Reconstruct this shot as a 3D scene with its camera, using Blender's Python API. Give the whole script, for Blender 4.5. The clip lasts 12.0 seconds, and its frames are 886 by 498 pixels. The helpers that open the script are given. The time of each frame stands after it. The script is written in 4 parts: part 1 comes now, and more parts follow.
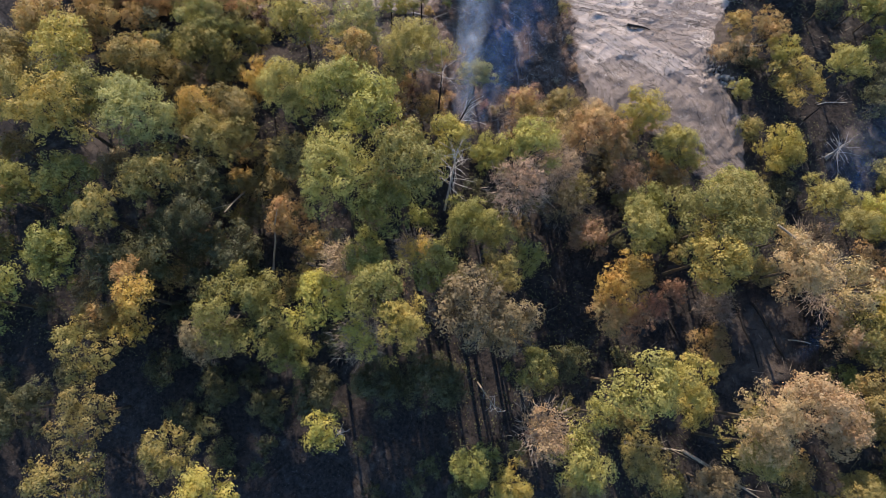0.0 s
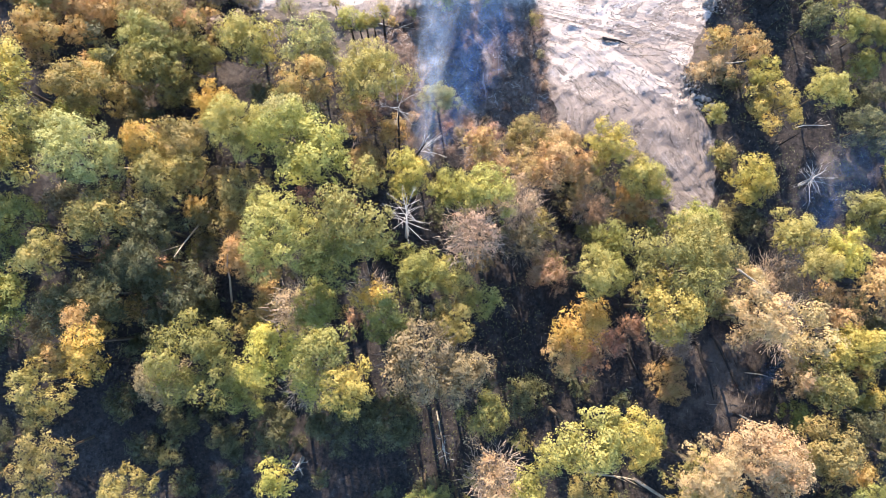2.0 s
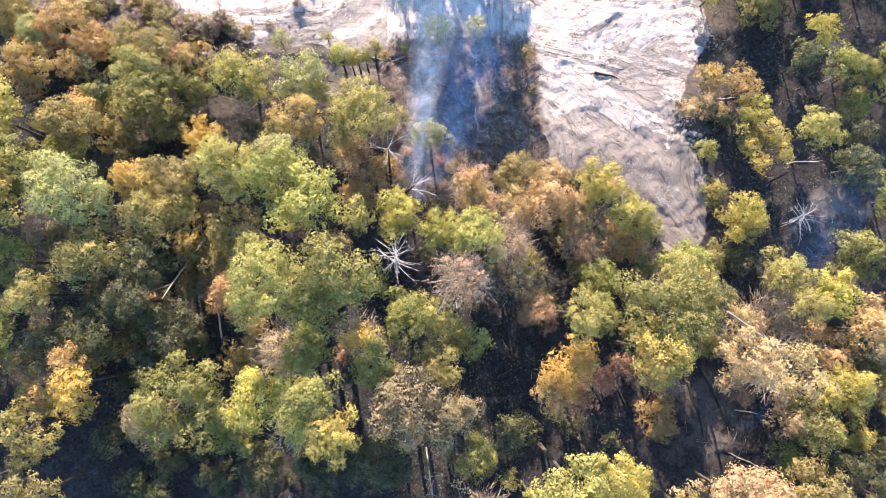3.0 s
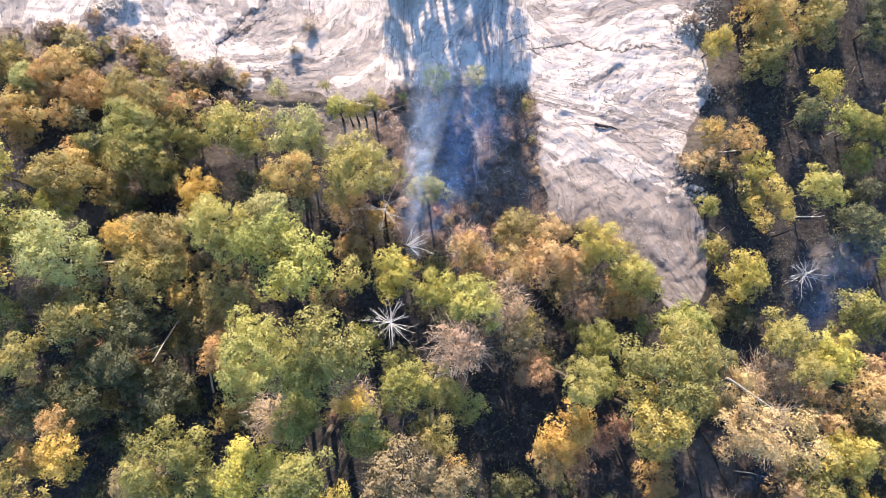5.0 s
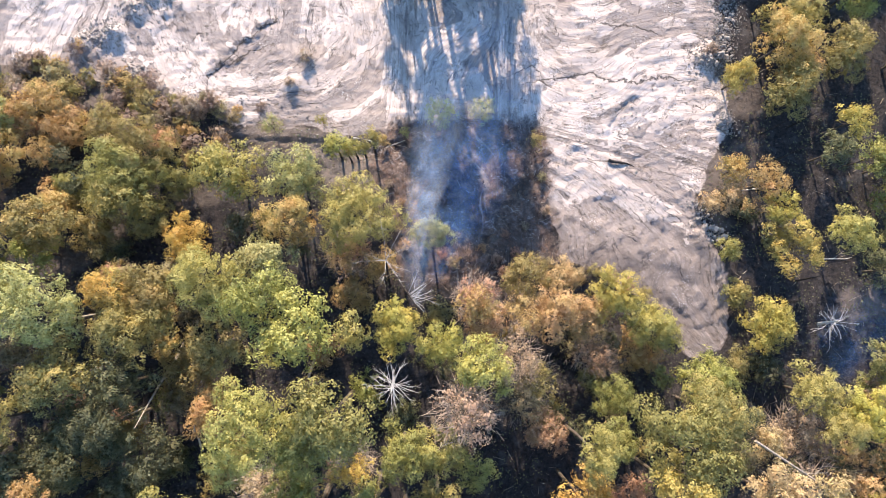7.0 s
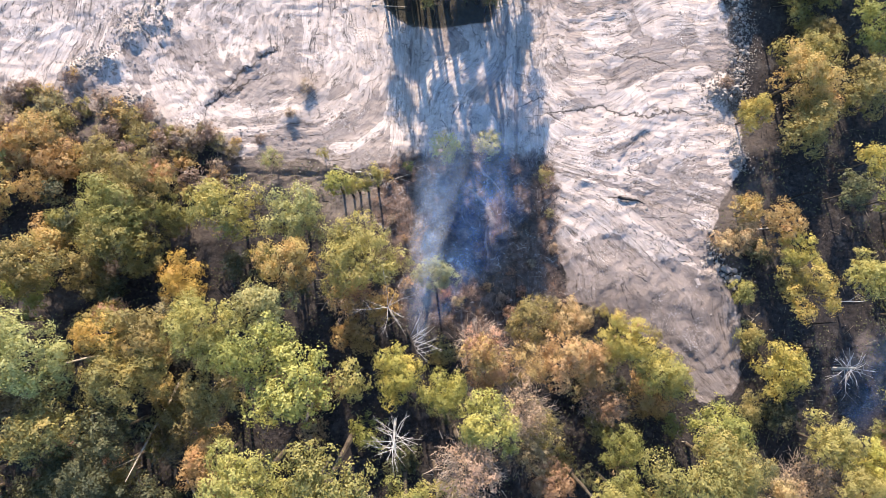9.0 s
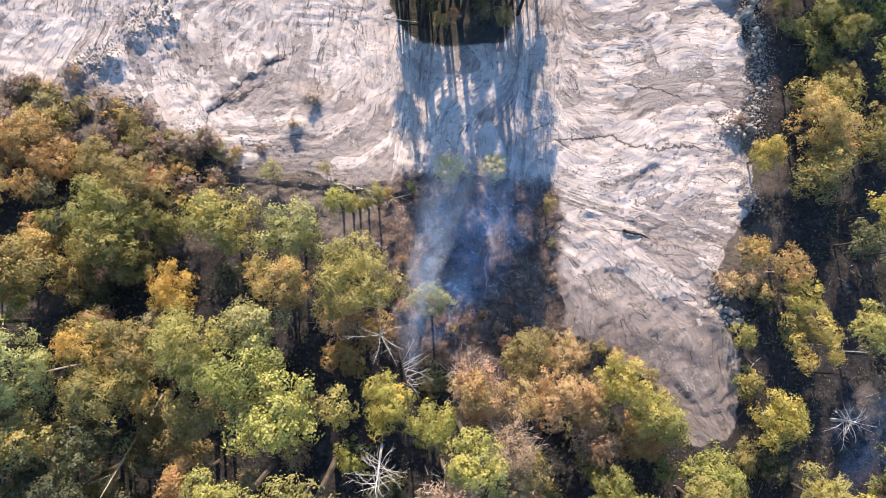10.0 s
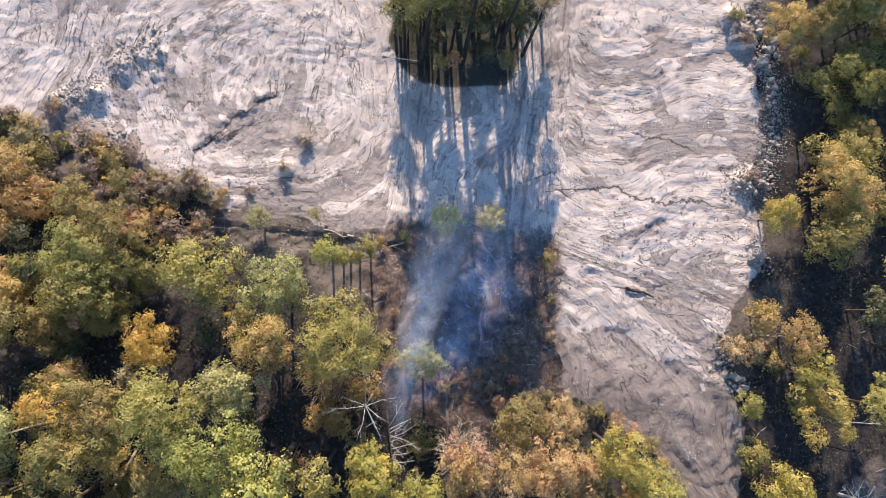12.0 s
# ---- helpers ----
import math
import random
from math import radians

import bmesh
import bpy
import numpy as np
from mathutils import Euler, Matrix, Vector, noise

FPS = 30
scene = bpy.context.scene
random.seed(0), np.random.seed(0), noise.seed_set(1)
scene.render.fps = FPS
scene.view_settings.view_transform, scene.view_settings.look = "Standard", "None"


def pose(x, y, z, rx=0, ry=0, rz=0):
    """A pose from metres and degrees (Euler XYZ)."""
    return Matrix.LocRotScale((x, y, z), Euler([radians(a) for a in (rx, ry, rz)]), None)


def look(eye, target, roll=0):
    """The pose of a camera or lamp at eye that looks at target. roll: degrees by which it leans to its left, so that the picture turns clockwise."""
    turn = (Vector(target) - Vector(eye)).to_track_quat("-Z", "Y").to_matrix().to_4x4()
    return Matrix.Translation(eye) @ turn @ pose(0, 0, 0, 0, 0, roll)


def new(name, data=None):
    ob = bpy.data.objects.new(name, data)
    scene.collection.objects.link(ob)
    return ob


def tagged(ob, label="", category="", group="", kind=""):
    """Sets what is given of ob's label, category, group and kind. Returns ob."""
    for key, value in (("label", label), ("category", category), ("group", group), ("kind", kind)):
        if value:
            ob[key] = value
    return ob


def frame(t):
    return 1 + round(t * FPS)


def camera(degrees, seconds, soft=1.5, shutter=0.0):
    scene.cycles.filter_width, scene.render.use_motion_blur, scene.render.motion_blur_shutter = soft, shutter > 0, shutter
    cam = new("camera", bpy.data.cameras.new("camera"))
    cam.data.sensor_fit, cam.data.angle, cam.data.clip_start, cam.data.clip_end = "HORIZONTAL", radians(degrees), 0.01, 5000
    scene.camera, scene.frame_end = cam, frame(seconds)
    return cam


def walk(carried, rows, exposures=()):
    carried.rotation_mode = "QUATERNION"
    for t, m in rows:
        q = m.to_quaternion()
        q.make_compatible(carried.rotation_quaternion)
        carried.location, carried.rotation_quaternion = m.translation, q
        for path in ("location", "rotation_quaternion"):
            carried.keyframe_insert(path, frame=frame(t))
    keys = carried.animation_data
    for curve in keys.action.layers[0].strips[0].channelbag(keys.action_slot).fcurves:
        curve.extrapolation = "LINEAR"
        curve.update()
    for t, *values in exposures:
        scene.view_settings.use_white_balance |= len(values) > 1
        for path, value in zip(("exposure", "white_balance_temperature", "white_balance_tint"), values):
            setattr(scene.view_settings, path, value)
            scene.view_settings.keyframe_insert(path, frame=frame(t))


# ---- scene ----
cam = camera(79.3, 12.0, soft=0.84)
METRES, EYE, TILT, LEAN, TURN = 50.0, 76.0, -78.7, -3.0, 0.0
ROWS = [
    (0.0, 0.0, 0.0, 0.0, 0.0, 0.0, 0.0),
    (0.5, 0.029, 0.0092, 0.0626, 0.03, 0.03, -0.15),
    (1.0, 0.0589, 0.0157, 0.1183, 0.1, -1.38, -0.25),
    (1.5, 0.0879, 0.0259, 0.187, 0.08, -2.41, -0.36),
    (2.0, 0.11, 0.0308, 0.2441, 0.03, -6.03, -0.44),
    (2.5, 0.1241, 0.036, 0.2949, -0.0, -5.94, -0.49),
    (3.0, 0.1332, 0.0414, 0.3403, -0.01, -5.87, -0.78),
    (5.0, 0.1377, 0.0767, 0.4827, -0.01, -5.6, -1.41),
    (5.5, 0.1348, 0.0999, 0.5111, -0.02, -5.53, -1.45),
    (6.0, 0.1301, 0.1253, 0.5379, -0.05, -5.48, -1.37),
    (6.5, 0.1275, 0.1521, 0.5643, 0.03, -5.43, -1.79),
    (7.0, 0.1207, 0.1795, 0.5884, -0.08, -5.34, -1.38),
    (9.0, 0.1098, 0.2329, 0.6866, 0.06, -5.39, -1.93),
    (9.5, 0.1095, 0.2495, 0.7146, 0.25, -5.41, -4.08),
    (10.0, 0.1083, 0.2703, 0.7455, 0.36, -5.41, -5.42),
    (10.5, 0.1092, 0.2946, 0.7802, 0.41, -5.43, -5.77),
    (11.0, 0.1104, 0.3214, 0.8146, 0.49, -5.34, -6.28),
    (11.5, 0.1098, 0.3418, 0.8453, 0.5, -5.39, -6.78),
    (12.0, 0.1084, 0.3484, 0.8726, 0.52, -5.41, -7.12),
]
EXPOSURES = [(0.0, 0.68), (0.5, 1.1), (1.0, 1.43), (1.5, 1.69), (2.0, 1.81), (3.0, 1.88), (5.0, 1.68), (7.0, 1.52), (9.5, 1.34), (12.0, 1.08)]
walk(cam, [(t, pose(0, 0, EYE, TILT, LEAN, TURN) @ pose(METRES * x, METRES * y, METRES * z, 90 + pitch, roll, yaw)) for t, x, y, z, yaw, pitch, roll in ROWS], EXPOSURES)

# ---- light ----
SUN_EL, SUN_AZ = radians(26.5), radians(100.0)      # height and bearing (from +x towards +y) of the sun
world = bpy.data.worlds.new("sky")
scene.world = world
world.use_nodes = True
wn = world.node_tree
sky = wn.nodes.new("ShaderNodeTexSky")
sky.sky_type, sky.sun_disc = 'NISHITA', False
sky.sun_elevation, sky.sun_rotation = SUN_EL, radians(90.0) - SUN_AZ
sky.air_density, sky.dust_density, sky.ozone_density = 1.25, 0.05, 5.0
wn.links.new(sky.outputs[0], wn.nodes["Background"].inputs[0])
wn.nodes["Background"].inputs[1].default_value = 0.175
sun = new("sun", bpy.data.lights.new("sun", 'SUN'))
sun.data.energy, sun.data.angle, sun.data.color = 5.0, radians(0.53), (1.0, 0.83, 0.66)
sun.matrix_world = look((0, 0, 0), (-math.cos(SUN_AZ) * math.cos(SUN_EL), -math.sin(SUN_AZ) * math.cos(SUN_EL), -math.sin(SUN_EL)))

# ---- small tools ----
RNG = np.random.default_rng(7)


def vnoise(x, y, seed=0):
    """Smooth value noise between -1 and 1, one lattice step per unit."""
    x, y = np.asarray(x, float), np.asarray(y, float)
    ix, iy = np.floor(x).astype(np.int64), np.floor(y).astype(np.int64)
    fx, fy = x - ix, y - iy
    fx, fy = fx * fx * fx * (fx * (fx * 6 - 15) + 10), fy * fy * fy * (fy * (fy * 6 - 15) + 10)

    def lattice(a, b):
        h = (a * 374761393 + b * 668265263 + seed * 982451653) & 0x7FFFFFFF
        h = ((h ^ (h >> 13)) * 1274126177) & 0x7FFFFFFF
        return ((h ^ (h >> 16)) & 0xFFFF) / 32767.5 - 1
    top = lattice(ix, iy) * (1 - fx) + lattice(ix + 1, iy) * fx
    low = lattice(ix, iy + 1) * (1 - fx) + lattice(ix + 1, iy + 1) * fx
    return top * (1 - fy) + low * fy


def fbm(x, y, octaves=4, seed=0):
    total, size = 0.0, 1.0
    for k in range(octaves):
        total = total + vnoise(x * 2 ** k, y * 2 ** k, seed + 17 * k) * size
        size *= 0.5
    return total


def ramp(a, b, v):
    s = np.clip((np.asarray(v, float) - a) / (b - a), 0, 1)
    return s * s * (3 - 2 * s)


def line_gap(x, y, path):
    """Distance from (x, y) to an open line of corners."""
    best = np.full(np.shape(x), 1e9)
    for (ax, ay), (bx, by) in zip(path, path[1:]):
        dx, dy = bx - ax, by - ay
        s = np.clip(((x - ax) * dx + (y - ay) * dy) / (dx * dx + dy * dy), 0, 1)
        best = np.minimum(best, np.hypot(x - ax - s * dx, y - ay - s * dy))
    return best


def line_side(x, y, path):
    """Signed distance to an open line: positive on its left as it runs."""
    best, sign = np.full(np.shape(x), 1e9), np.zeros(np.shape(x))
    for (ax, ay), (bx, by) in zip(path, path[1:]):
        dx, dy = bx - ax, by - ay
        s = np.clip(((x - ax) * dx + (y - ay) * dy) / (dx * dx + dy * dy), 0, 1)
        d = np.hypot(x - ax - s * dx, y - ay - s * dy)
        side = np.where(dx * (y - ay) - dy * (x - ax) > 0, 1.0, -1.0)
        sign = np.where(d < best, side, sign)
        best = np.minimum(best, d)
    return best * sign


def inside(x, y, ring):
    """Signed distance to a closed ring of corners, positive inside."""
    odd = np.zeros(np.shape(x), bool)
    for (ax, ay), (bx, by) in zip(ring, ring[1:] + ring[:1]):
        cross = (ay > y) != (by > y)
        odd ^= cross & (x < (bx - ax) * (y - ay) / (by - ay + 1e-12) + ax)
    gap = line_gap(x, y, ring + ring[:1])
    return np.where(odd, gap, -gap)


def mesh_object(name, verts, faces, material, parent=None, label=""):
    me = bpy.data.meshes.new(name)
    me.from_pydata([tuple(v) for v in verts], [], [tuple(f) for f in faces])
    me.materials.append(material)
    ob = new(name, me)
    ob.parent = parent
    return tagged(ob, label)


def part(name, bm, material, parent, label=""):
    me = bpy.data.meshes.new(name)
    bm.to_mesh(me)
    bm.free()
    me.materials.append(material)
    ob = new(name, me)
    ob.parent = parent
    return tagged(ob, label)


def tube(points, radii, sides=6):
    """Vertices and faces of a tapered tube along points."""
    verts, faces = [], []
    for i, (p, r) in enumerate(zip(points, radii)):
        p = Vector(p)
        ahead = (Vector(points[min(i + 1, len(points) - 1)]) - Vector(points[max(i - 1, 0)])).normalized()
        side = ahead.cross(Vector((0.31, 0.87, 0.12))).normalized()
        up = ahead.cross(side)
        for k in range(sides):
            a = 2 * math.pi * k / sides
            verts.append(p + (side * math.cos(a) + up * math.sin(a)) * r)
        if i:
            for k in range(sides):
                a, b = (i - 1) * sides + k, (i - 1) * sides + (k + 1) % sides
                faces.append((a, b, b + sides, a + sides))
    faces.append(tuple(range(sides))[::-1])
    faces.append(tuple(len(verts) - sides + k for k in range(sides)))
    return verts, faces


def join(pieces):
    verts, faces = [], []
    for v, f in pieces:
        n = len(verts)
        verts += list(v)
        faces += [tuple(i + n for i in q) for q in f]
    return verts, faces


# ---- materials ----
class Nodes:
    """A node material, wired step by step."""

    def __init__(self, name):
        self.material = bpy.data.materials.new(name)
        self.material.use_nodes = True
        self.tree = self.material.node_tree
        self.out = self.tree.nodes["Material Output"]
        self.bsdf = self.tree.nodes["Principled BSDF"]

    def add(self, kind, **values):
        n = self.tree.nodes.new(kind)
        for k, v in values.items():
            if k == "operation":
                n.operation = v
            elif k == "blend":
                n.data_type, n.blend_type = 'RGBA', v
            elif k == "attribute_name":
                n.attribute_name = v
        return n

    def wire(self, a, b):
        self.tree.links.new(a, b)

    def noise(self, scale, detail=4.0, rough=0.6, vector=None, distort=0.0):
        n = self.add("ShaderNodeTexNoise")
        n.inputs["Scale"].default_value, n.inputs["Detail"].default_value = scale, detail
        n.inputs["Roughness"].default_value, n.inputs["Distortion"].default_value = rough, distort
        if vector is not None:
            self.wire(vector, n.inputs["Vector"])
        return n.outputs["Fac"]

    def place(self):
        return self.add("ShaderNodeNewGeometry").outputs["Position"]

    def local(self):
        return self.add("ShaderNodeTexCoord").outputs["Object"]

    def spread(self, value, low, high):
        n = self.add("ShaderNodeMapRange")
        n.inputs["From Min"].default_value, n.inputs["From Max"].default_value = low, high
        self.wire(value, n.inputs["Value"])
        return n.outputs["Result"]

    def sums(self, op, a, b):
        n = self.add("ShaderNodeMath", operation=op)
        for socket, v in zip(n.inputs, (a, b)):
            if isinstance(v, (int, float)):
                socket.default_value = v
            else:
                self.wire(v, socket)
        return n.outputs[0]

    def mix(self, factor, a, b, blend='MIX'):
        n = self.add("ShaderNodeMix", blend=blend)
        for socket, v in ((n.inputs["Factor"], factor), (n.inputs[6], a), (n.inputs[7], b)):
            if isinstance(v, (int, float)):
                socket.default_value = v
            elif isinstance(v, tuple):
                socket.default_value = (*v, 1.0)
            else:
                self.wire(v, socket)
        return n.outputs[2]

    def finish(self, colour, roughness=0.9, height=None, strength=0.4, distance=0.1, gloss=0.15):
        if isinstance(colour, tuple):
            self.bsdf.inputs["Base Color"].default_value = (*colour, 1)
        else:
            self.wire(colour, self.bsdf.inputs["Base Color"])
        self.bsdf.inputs["Roughness"].default_value = roughness
        self.bsdf.inputs["Specular IOR Level"].default_value = gloss
        if height is not None:
            b = self.add("ShaderNodeBump")
            b.inputs["Strength"].default_value, b.inputs["Distance"].default_value = strength, distance
            self.wire(height, b.inputs["Height"])
            self.wire(b.outputs[0], self.bsdf.inputs["Normal"])
        return self.material


def leaf_material(name, base, second, share=0.5, thin=0.38):
    """Foliage: each leaf its own tint between two colours, patches through the crown, some light let through."""
    base, second = ((c[0] * 1.0, c[1] * 0.985, c[2] * 1.08) for c in (base, second))
    n = Nodes(name)
    geo = n.add("ShaderNodeNewGeometry")
    island, where = geo.outputs["Random Per Island"], geo.outputs["Position"]
    patch = n.noise(0.55, 2.0, 0.5, where)
    tree = n.add("ShaderNodeObjectInfo").outputs["Random"]
    f = n.sums('ADD', n.sums('MULTIPLY', island, 0.36), n.spread(patch, 0.35, 0.65))
    f = n.sums('ADD', f, n.sums('MULTIPLY', tree, 0.5))
    f = n.spread(f, 1.45 - 1.2 * share, 2.05 - 1.2 * share)
    colour = n.mix(f, base, second)
    hsv = n.add("ShaderNodeHueSaturation")
    n.wire(n.spread(tree, -15.0, 16.0), hsv.inputs["Hue"])
    n.wire(n.sums('ADD', 0.84, n.sums('MULTIPLY', island, 0.32)), hsv.inputs["Value"])
    n.wire(colour, hsv.inputs["Color"])
    colour = hsv.outputs[0]
    n.finish(colour, 0.55, gloss=0.3)
    t = n.add("ShaderNodeBsdfTranslucent")
    n.wire(colour, t.inputs["Color"])
    m = n.add("ShaderNodeMixShader")
    m.inputs[0].default_value = thin
    n.wire(n.bsdf.outputs[0], m.inputs[1])
    n.wire(t.outputs[0], m.inputs[2])
    n.wire(m.outputs[0], n.out.inputs["Surface"])
    return n.material


LEAF = {
    "green": leaf_material("leaf_green", (0.25, 0.245, 0.07), (0.36, 0.325, 0.09)),
    "bright": leaf_material("leaf_bright", (0.355, 0.325, 0.095), (0.45, 0.385, 0.11)),
    "yellow": leaf_material("leaf_yellow_green", (0.42, 0.365, 0.09), (0.52, 0.405, 0.10)),
    "pale": leaf_material("leaf_pale_green", (0.345, 0.335, 0.13), (0.45, 0.41, 0.15)),
    "olive": leaf_material("leaf_olive", (0.28, 0.24, 0.08), (0.41, 0.31, 0.10)),
    # dark green, also for undergrowth whose shade is put into the leaf colour
    "dark": leaf_material("leaf_dark_and_shaded", (0.098, 0.104, 0.05), (0.175, 0.162, 0.07)),
    "gold": leaf_material("leaf_golden", (0.55, 0.395, 0.095), (0.55, 0.345, 0.09)),
    "ochre": leaf_material("leaf_ochre", (0.45, 0.325, 0.115), (0.49, 0.30, 0.115)),
    "tan": leaf_material("leaf_tan", (0.49, 0.37, 0.18), (0.51, 0.345, 0.16)),
    "orange": leaf_material("leaf_orange", (0.50, 0.31, 0.145), (0.48, 0.33, 0.14)),
    "russet": leaf_material("leaf_russet", (0.37, 0.22, 0.125), (0.43, 0.28, 0.155)),
    "pink": leaf_material("leaf_withered", (0.41, 0.30, 0.175), (0.39, 0.295, 0.15)),
    "dry": leaf_material("leaf_dead_brown", (0.27, 0.20, 0.14), (0.38, 0.29, 0.19)),
    "grey": leaf_material("leaf_grey_brown", (0.27, 0.225, 0.11), (0.37, 0.295, 0.14)),
}


def bark_material(name, dark, light):
    n = Nodes(name)
    p = n.local()
    grain = n.noise(9.0, 5, 0.7, p)
    big = n.noise(1.3, 3, 0.6, p)
    c = n.mix(n.spread(n.sums('ADD', grain, big), 0.75, 1.25), dark, light)
    return n.finish(c, 0.9, grain, 0.6, 0.03)


BARK = bark_material("bark_brown", (0.045, 0.035, 0.026), (0.125, 0.10, 0.078))
CHARRED = bark_material("bark_charred", (0.012, 0.011, 0.011), (0.05, 0.043, 0.04))
BLEACHED = bark_material("wood_bleached", (0.30, 0.265, 0.24), (0.56, 0.52, 0.48))
PALE_LOG = bark_material("log_pale", (0.20, 0.16, 0.12), (0.46, 0.39, 0.31))


def stone_material(name, dark, light):
    n = Nodes(name)
    p = n.local()
    big, fine = n.noise(1.1, 4, 0.6, p), n.noise(7.0, 5, 0.65, p)
    tint = n.add("ShaderNodeObjectInfo").outputs["Random"]
    f = n.sums('ADD', n.sums('MULTIPLY', tint, 0.5), n.spread(big, 0.3, 0.7))
    c = n.mix(n.sums('MULTIPLY', f, 0.66), dark, light)
    return n.finish(n.mix(n.spread(fine, 0.35, 0.75), c, (0.22, 0.19, 0.16)), 0.85, fine, 0.5, 0.05)


STONE = stone_material("stone_pale", (0.12, 0.10, 0.087), (0.43, 0.385, 0.35))

# ---- ground ----
# the pale mud and rock flow, the burnt strip below the stand of trees, and the lobe that runs down the slope
FLOW = [(-95, 64), (-46, 62.5), (-38, 60.5), (-29, 59.5), (-22, 57), (-12, 54.8), (3.5, 53.6), (5.5, 56), (14, 57.5),
        (22, 56.5), (23.5, 53), (24.5, 46), (26, 37), (31, 34.5), (36.5, 33.5), (40, 30), (44.5, 24.5), (47.3, 25.5), (48.3, 30), (48.4, 35.6),
        (45.6, 41), (44.9, 46.2), (47.3, 52), (49.8, 56.5), (49.4, 61.3), (46.4, 66), (49.2, 71), (48.9, 77), (46.4, 83.6), (46.5, 90), (50, 105), (54, 122), (-95, 122)]
STAND = [(-1.5, 112), (-1, 88), (-0.5, 80), (2.0, 76.0), (4.5, 74.3), (15.5, 75.8), (16.5, 79), (16.5, 90), (19, 112)]
BURN = [(0.5, 53), (4.5, 56.0), (14, 58), (23, 56), (24, 46), (26, 37.5), (21, 33), (14, 33), (6, 34), (1, 40), (-0.5, 47)]
CRACK = [(-14.4, 72.1), (-14.3, 70.5), (-16.3, 69.3), (-17.2, 68.1), (-19.2, 66.8), (-20.3, 64.7), (-21.7, 63.0), (-22.9, 61.8), (-23.0, 60.3)]
CRACK_LOW = [(-15.3, 66.7), (-17.6, 65.7), (-19.1, 64.5), (-21.0, 62.6)]
RIFTS = [[(-27.7, 79.8), (-28.7, 78.7), (-29.4, 76.9), (-29.8, 75.3)], [(-25.7, 77.0), (-24.7, 77.8), (-23.5, 77.7)], [(-25.8, 66.5), (-25.1, 67.7), (-23.8, 68.0)], [(-1.1, 66.8), (0.2, 67.7)],
         [(-7.0, 66.2), (-5.9, 67.6)], [(22.2, 62.3), (27.1, 63.3), (30.5, 64.0), (32.9, 63.0), (37.3, 62.4), (40.3, 63.5), (43.7, 63.0)], [(19.5, 63.5), (22.4, 64.9), (23.6, 63.8)],
         [(25.5, 71.6), (26.2, 69.5)], [(31.5, 51.0), (34.0, 51.1), (36.6, 50.5)], [(44.7, 59.4), (46.6, 58.7)], [(38.2, 48.5), (39.7, 48.5)], [(31.5, 71.4), (36.9, 71.0), (40.8, 69.7)], [(43.7, 68.2), (45.7, 66.2)]]
SILTS = [[(21.1, 81.4), (24.5, 79.6), (27.7, 78.0), (30.7, 79.0), (32.8, 78.9), (34.0, 76.8), (36.3, 74.0), (39.1, 72.7), (42.9, 73.8)], [(26.9, 75.2), (28.7, 72.9), (33.4, 72.0), (37.7, 71.1), (42.9, 70.3)],
         [(22.4, 68.8), (26.4, 68.6), (31.0, 69.2), (36.3, 68.6)], [(35.2, 86.4), (33.4, 84.6), (34.7, 83.6)]]
STEP = [(44.5, 62.5), (40, 62.6), (36, 60.5), (34.3, 58), (33.2, 55.4), (31.5, 53.2), (26, 52.4)]
BROW = [(40.5, 50.2), (37.0, 50.2), (33.5, 51.4), (30.5, 51.0)]
TRACK = [(-47, 30), (-40, 34), (-33, 39), (-26, 43.5), (-21, 45)]
BANK = [(-23, 52.3), (-17, 52.0), (-10, 52.3), (-4, 52.8), (1.5, 51.6), (4.5, 53.2)]
HUMPS = [(-40.5, 65.3, 1.6, 1.3), (-33.5, 61.6, 1.1, 0.9), (-36.5, 66.8, 1.5, 0.9), (-9.5, 64.8, 1.6, 1.0), (-11.5, 60.8, 1.4, 0.8),
         (47.4, 66.2, 2.0, 1.2), (45.4, 85.5, 1.6, 1.3), (43.4, 88.5, 1.5, 1.3), (-30.5, 73.5, 2.2, 0.7), (-34, 71, 1.8, 0.6), (45.5, 40.5, 1.6, 0.9)]


def flow_lines(x, y):
    """Across and along the frozen flow: arcs on one side, a fan and a straight run on the other."""
    wx = x + 5.0 * vnoise(x / 15, y / 15, 3) + 0.55 * fbm(x / 5, y / 5, 3, 4)
    wy = y + 5.0 * vnoise(x / 14, y / 16, 5) + 0.55 * fbm(x / 5, y / 6, 3, 6)
    r, a = np.hypot(wx + 17, 1.1 * (wy - 73)), np.arctan2(1.1 * (wy - 73), wx + 17)
    left = ramp(6, 1, x)
    low = ramp(57, 49, y + 0.15 * (x - 30))
    chute = ramp(1, 6, x) * ramp(24, 17, x)
    bow = wy - 0.011 * (wx - 26) ** 2 + 0.22 * wx
    across = (1 - low) * bow + low * (0.68 * wx + 0.73 * wy)
    along = (1 - low) * wx + low * (0.73 * wx - 0.68 * wy)
    down = (wx - 6) * (14 + 0.4 * np.clip(wy - 56, 0, 60)) / 22
    across, along = across * (1 - chute) + down * chute, along * (1 - chute) - 0.8 * wy * chute
    across, along = left * r + (1 - left) * across, left * a * 14 + (1 - left) * along
    return across, along


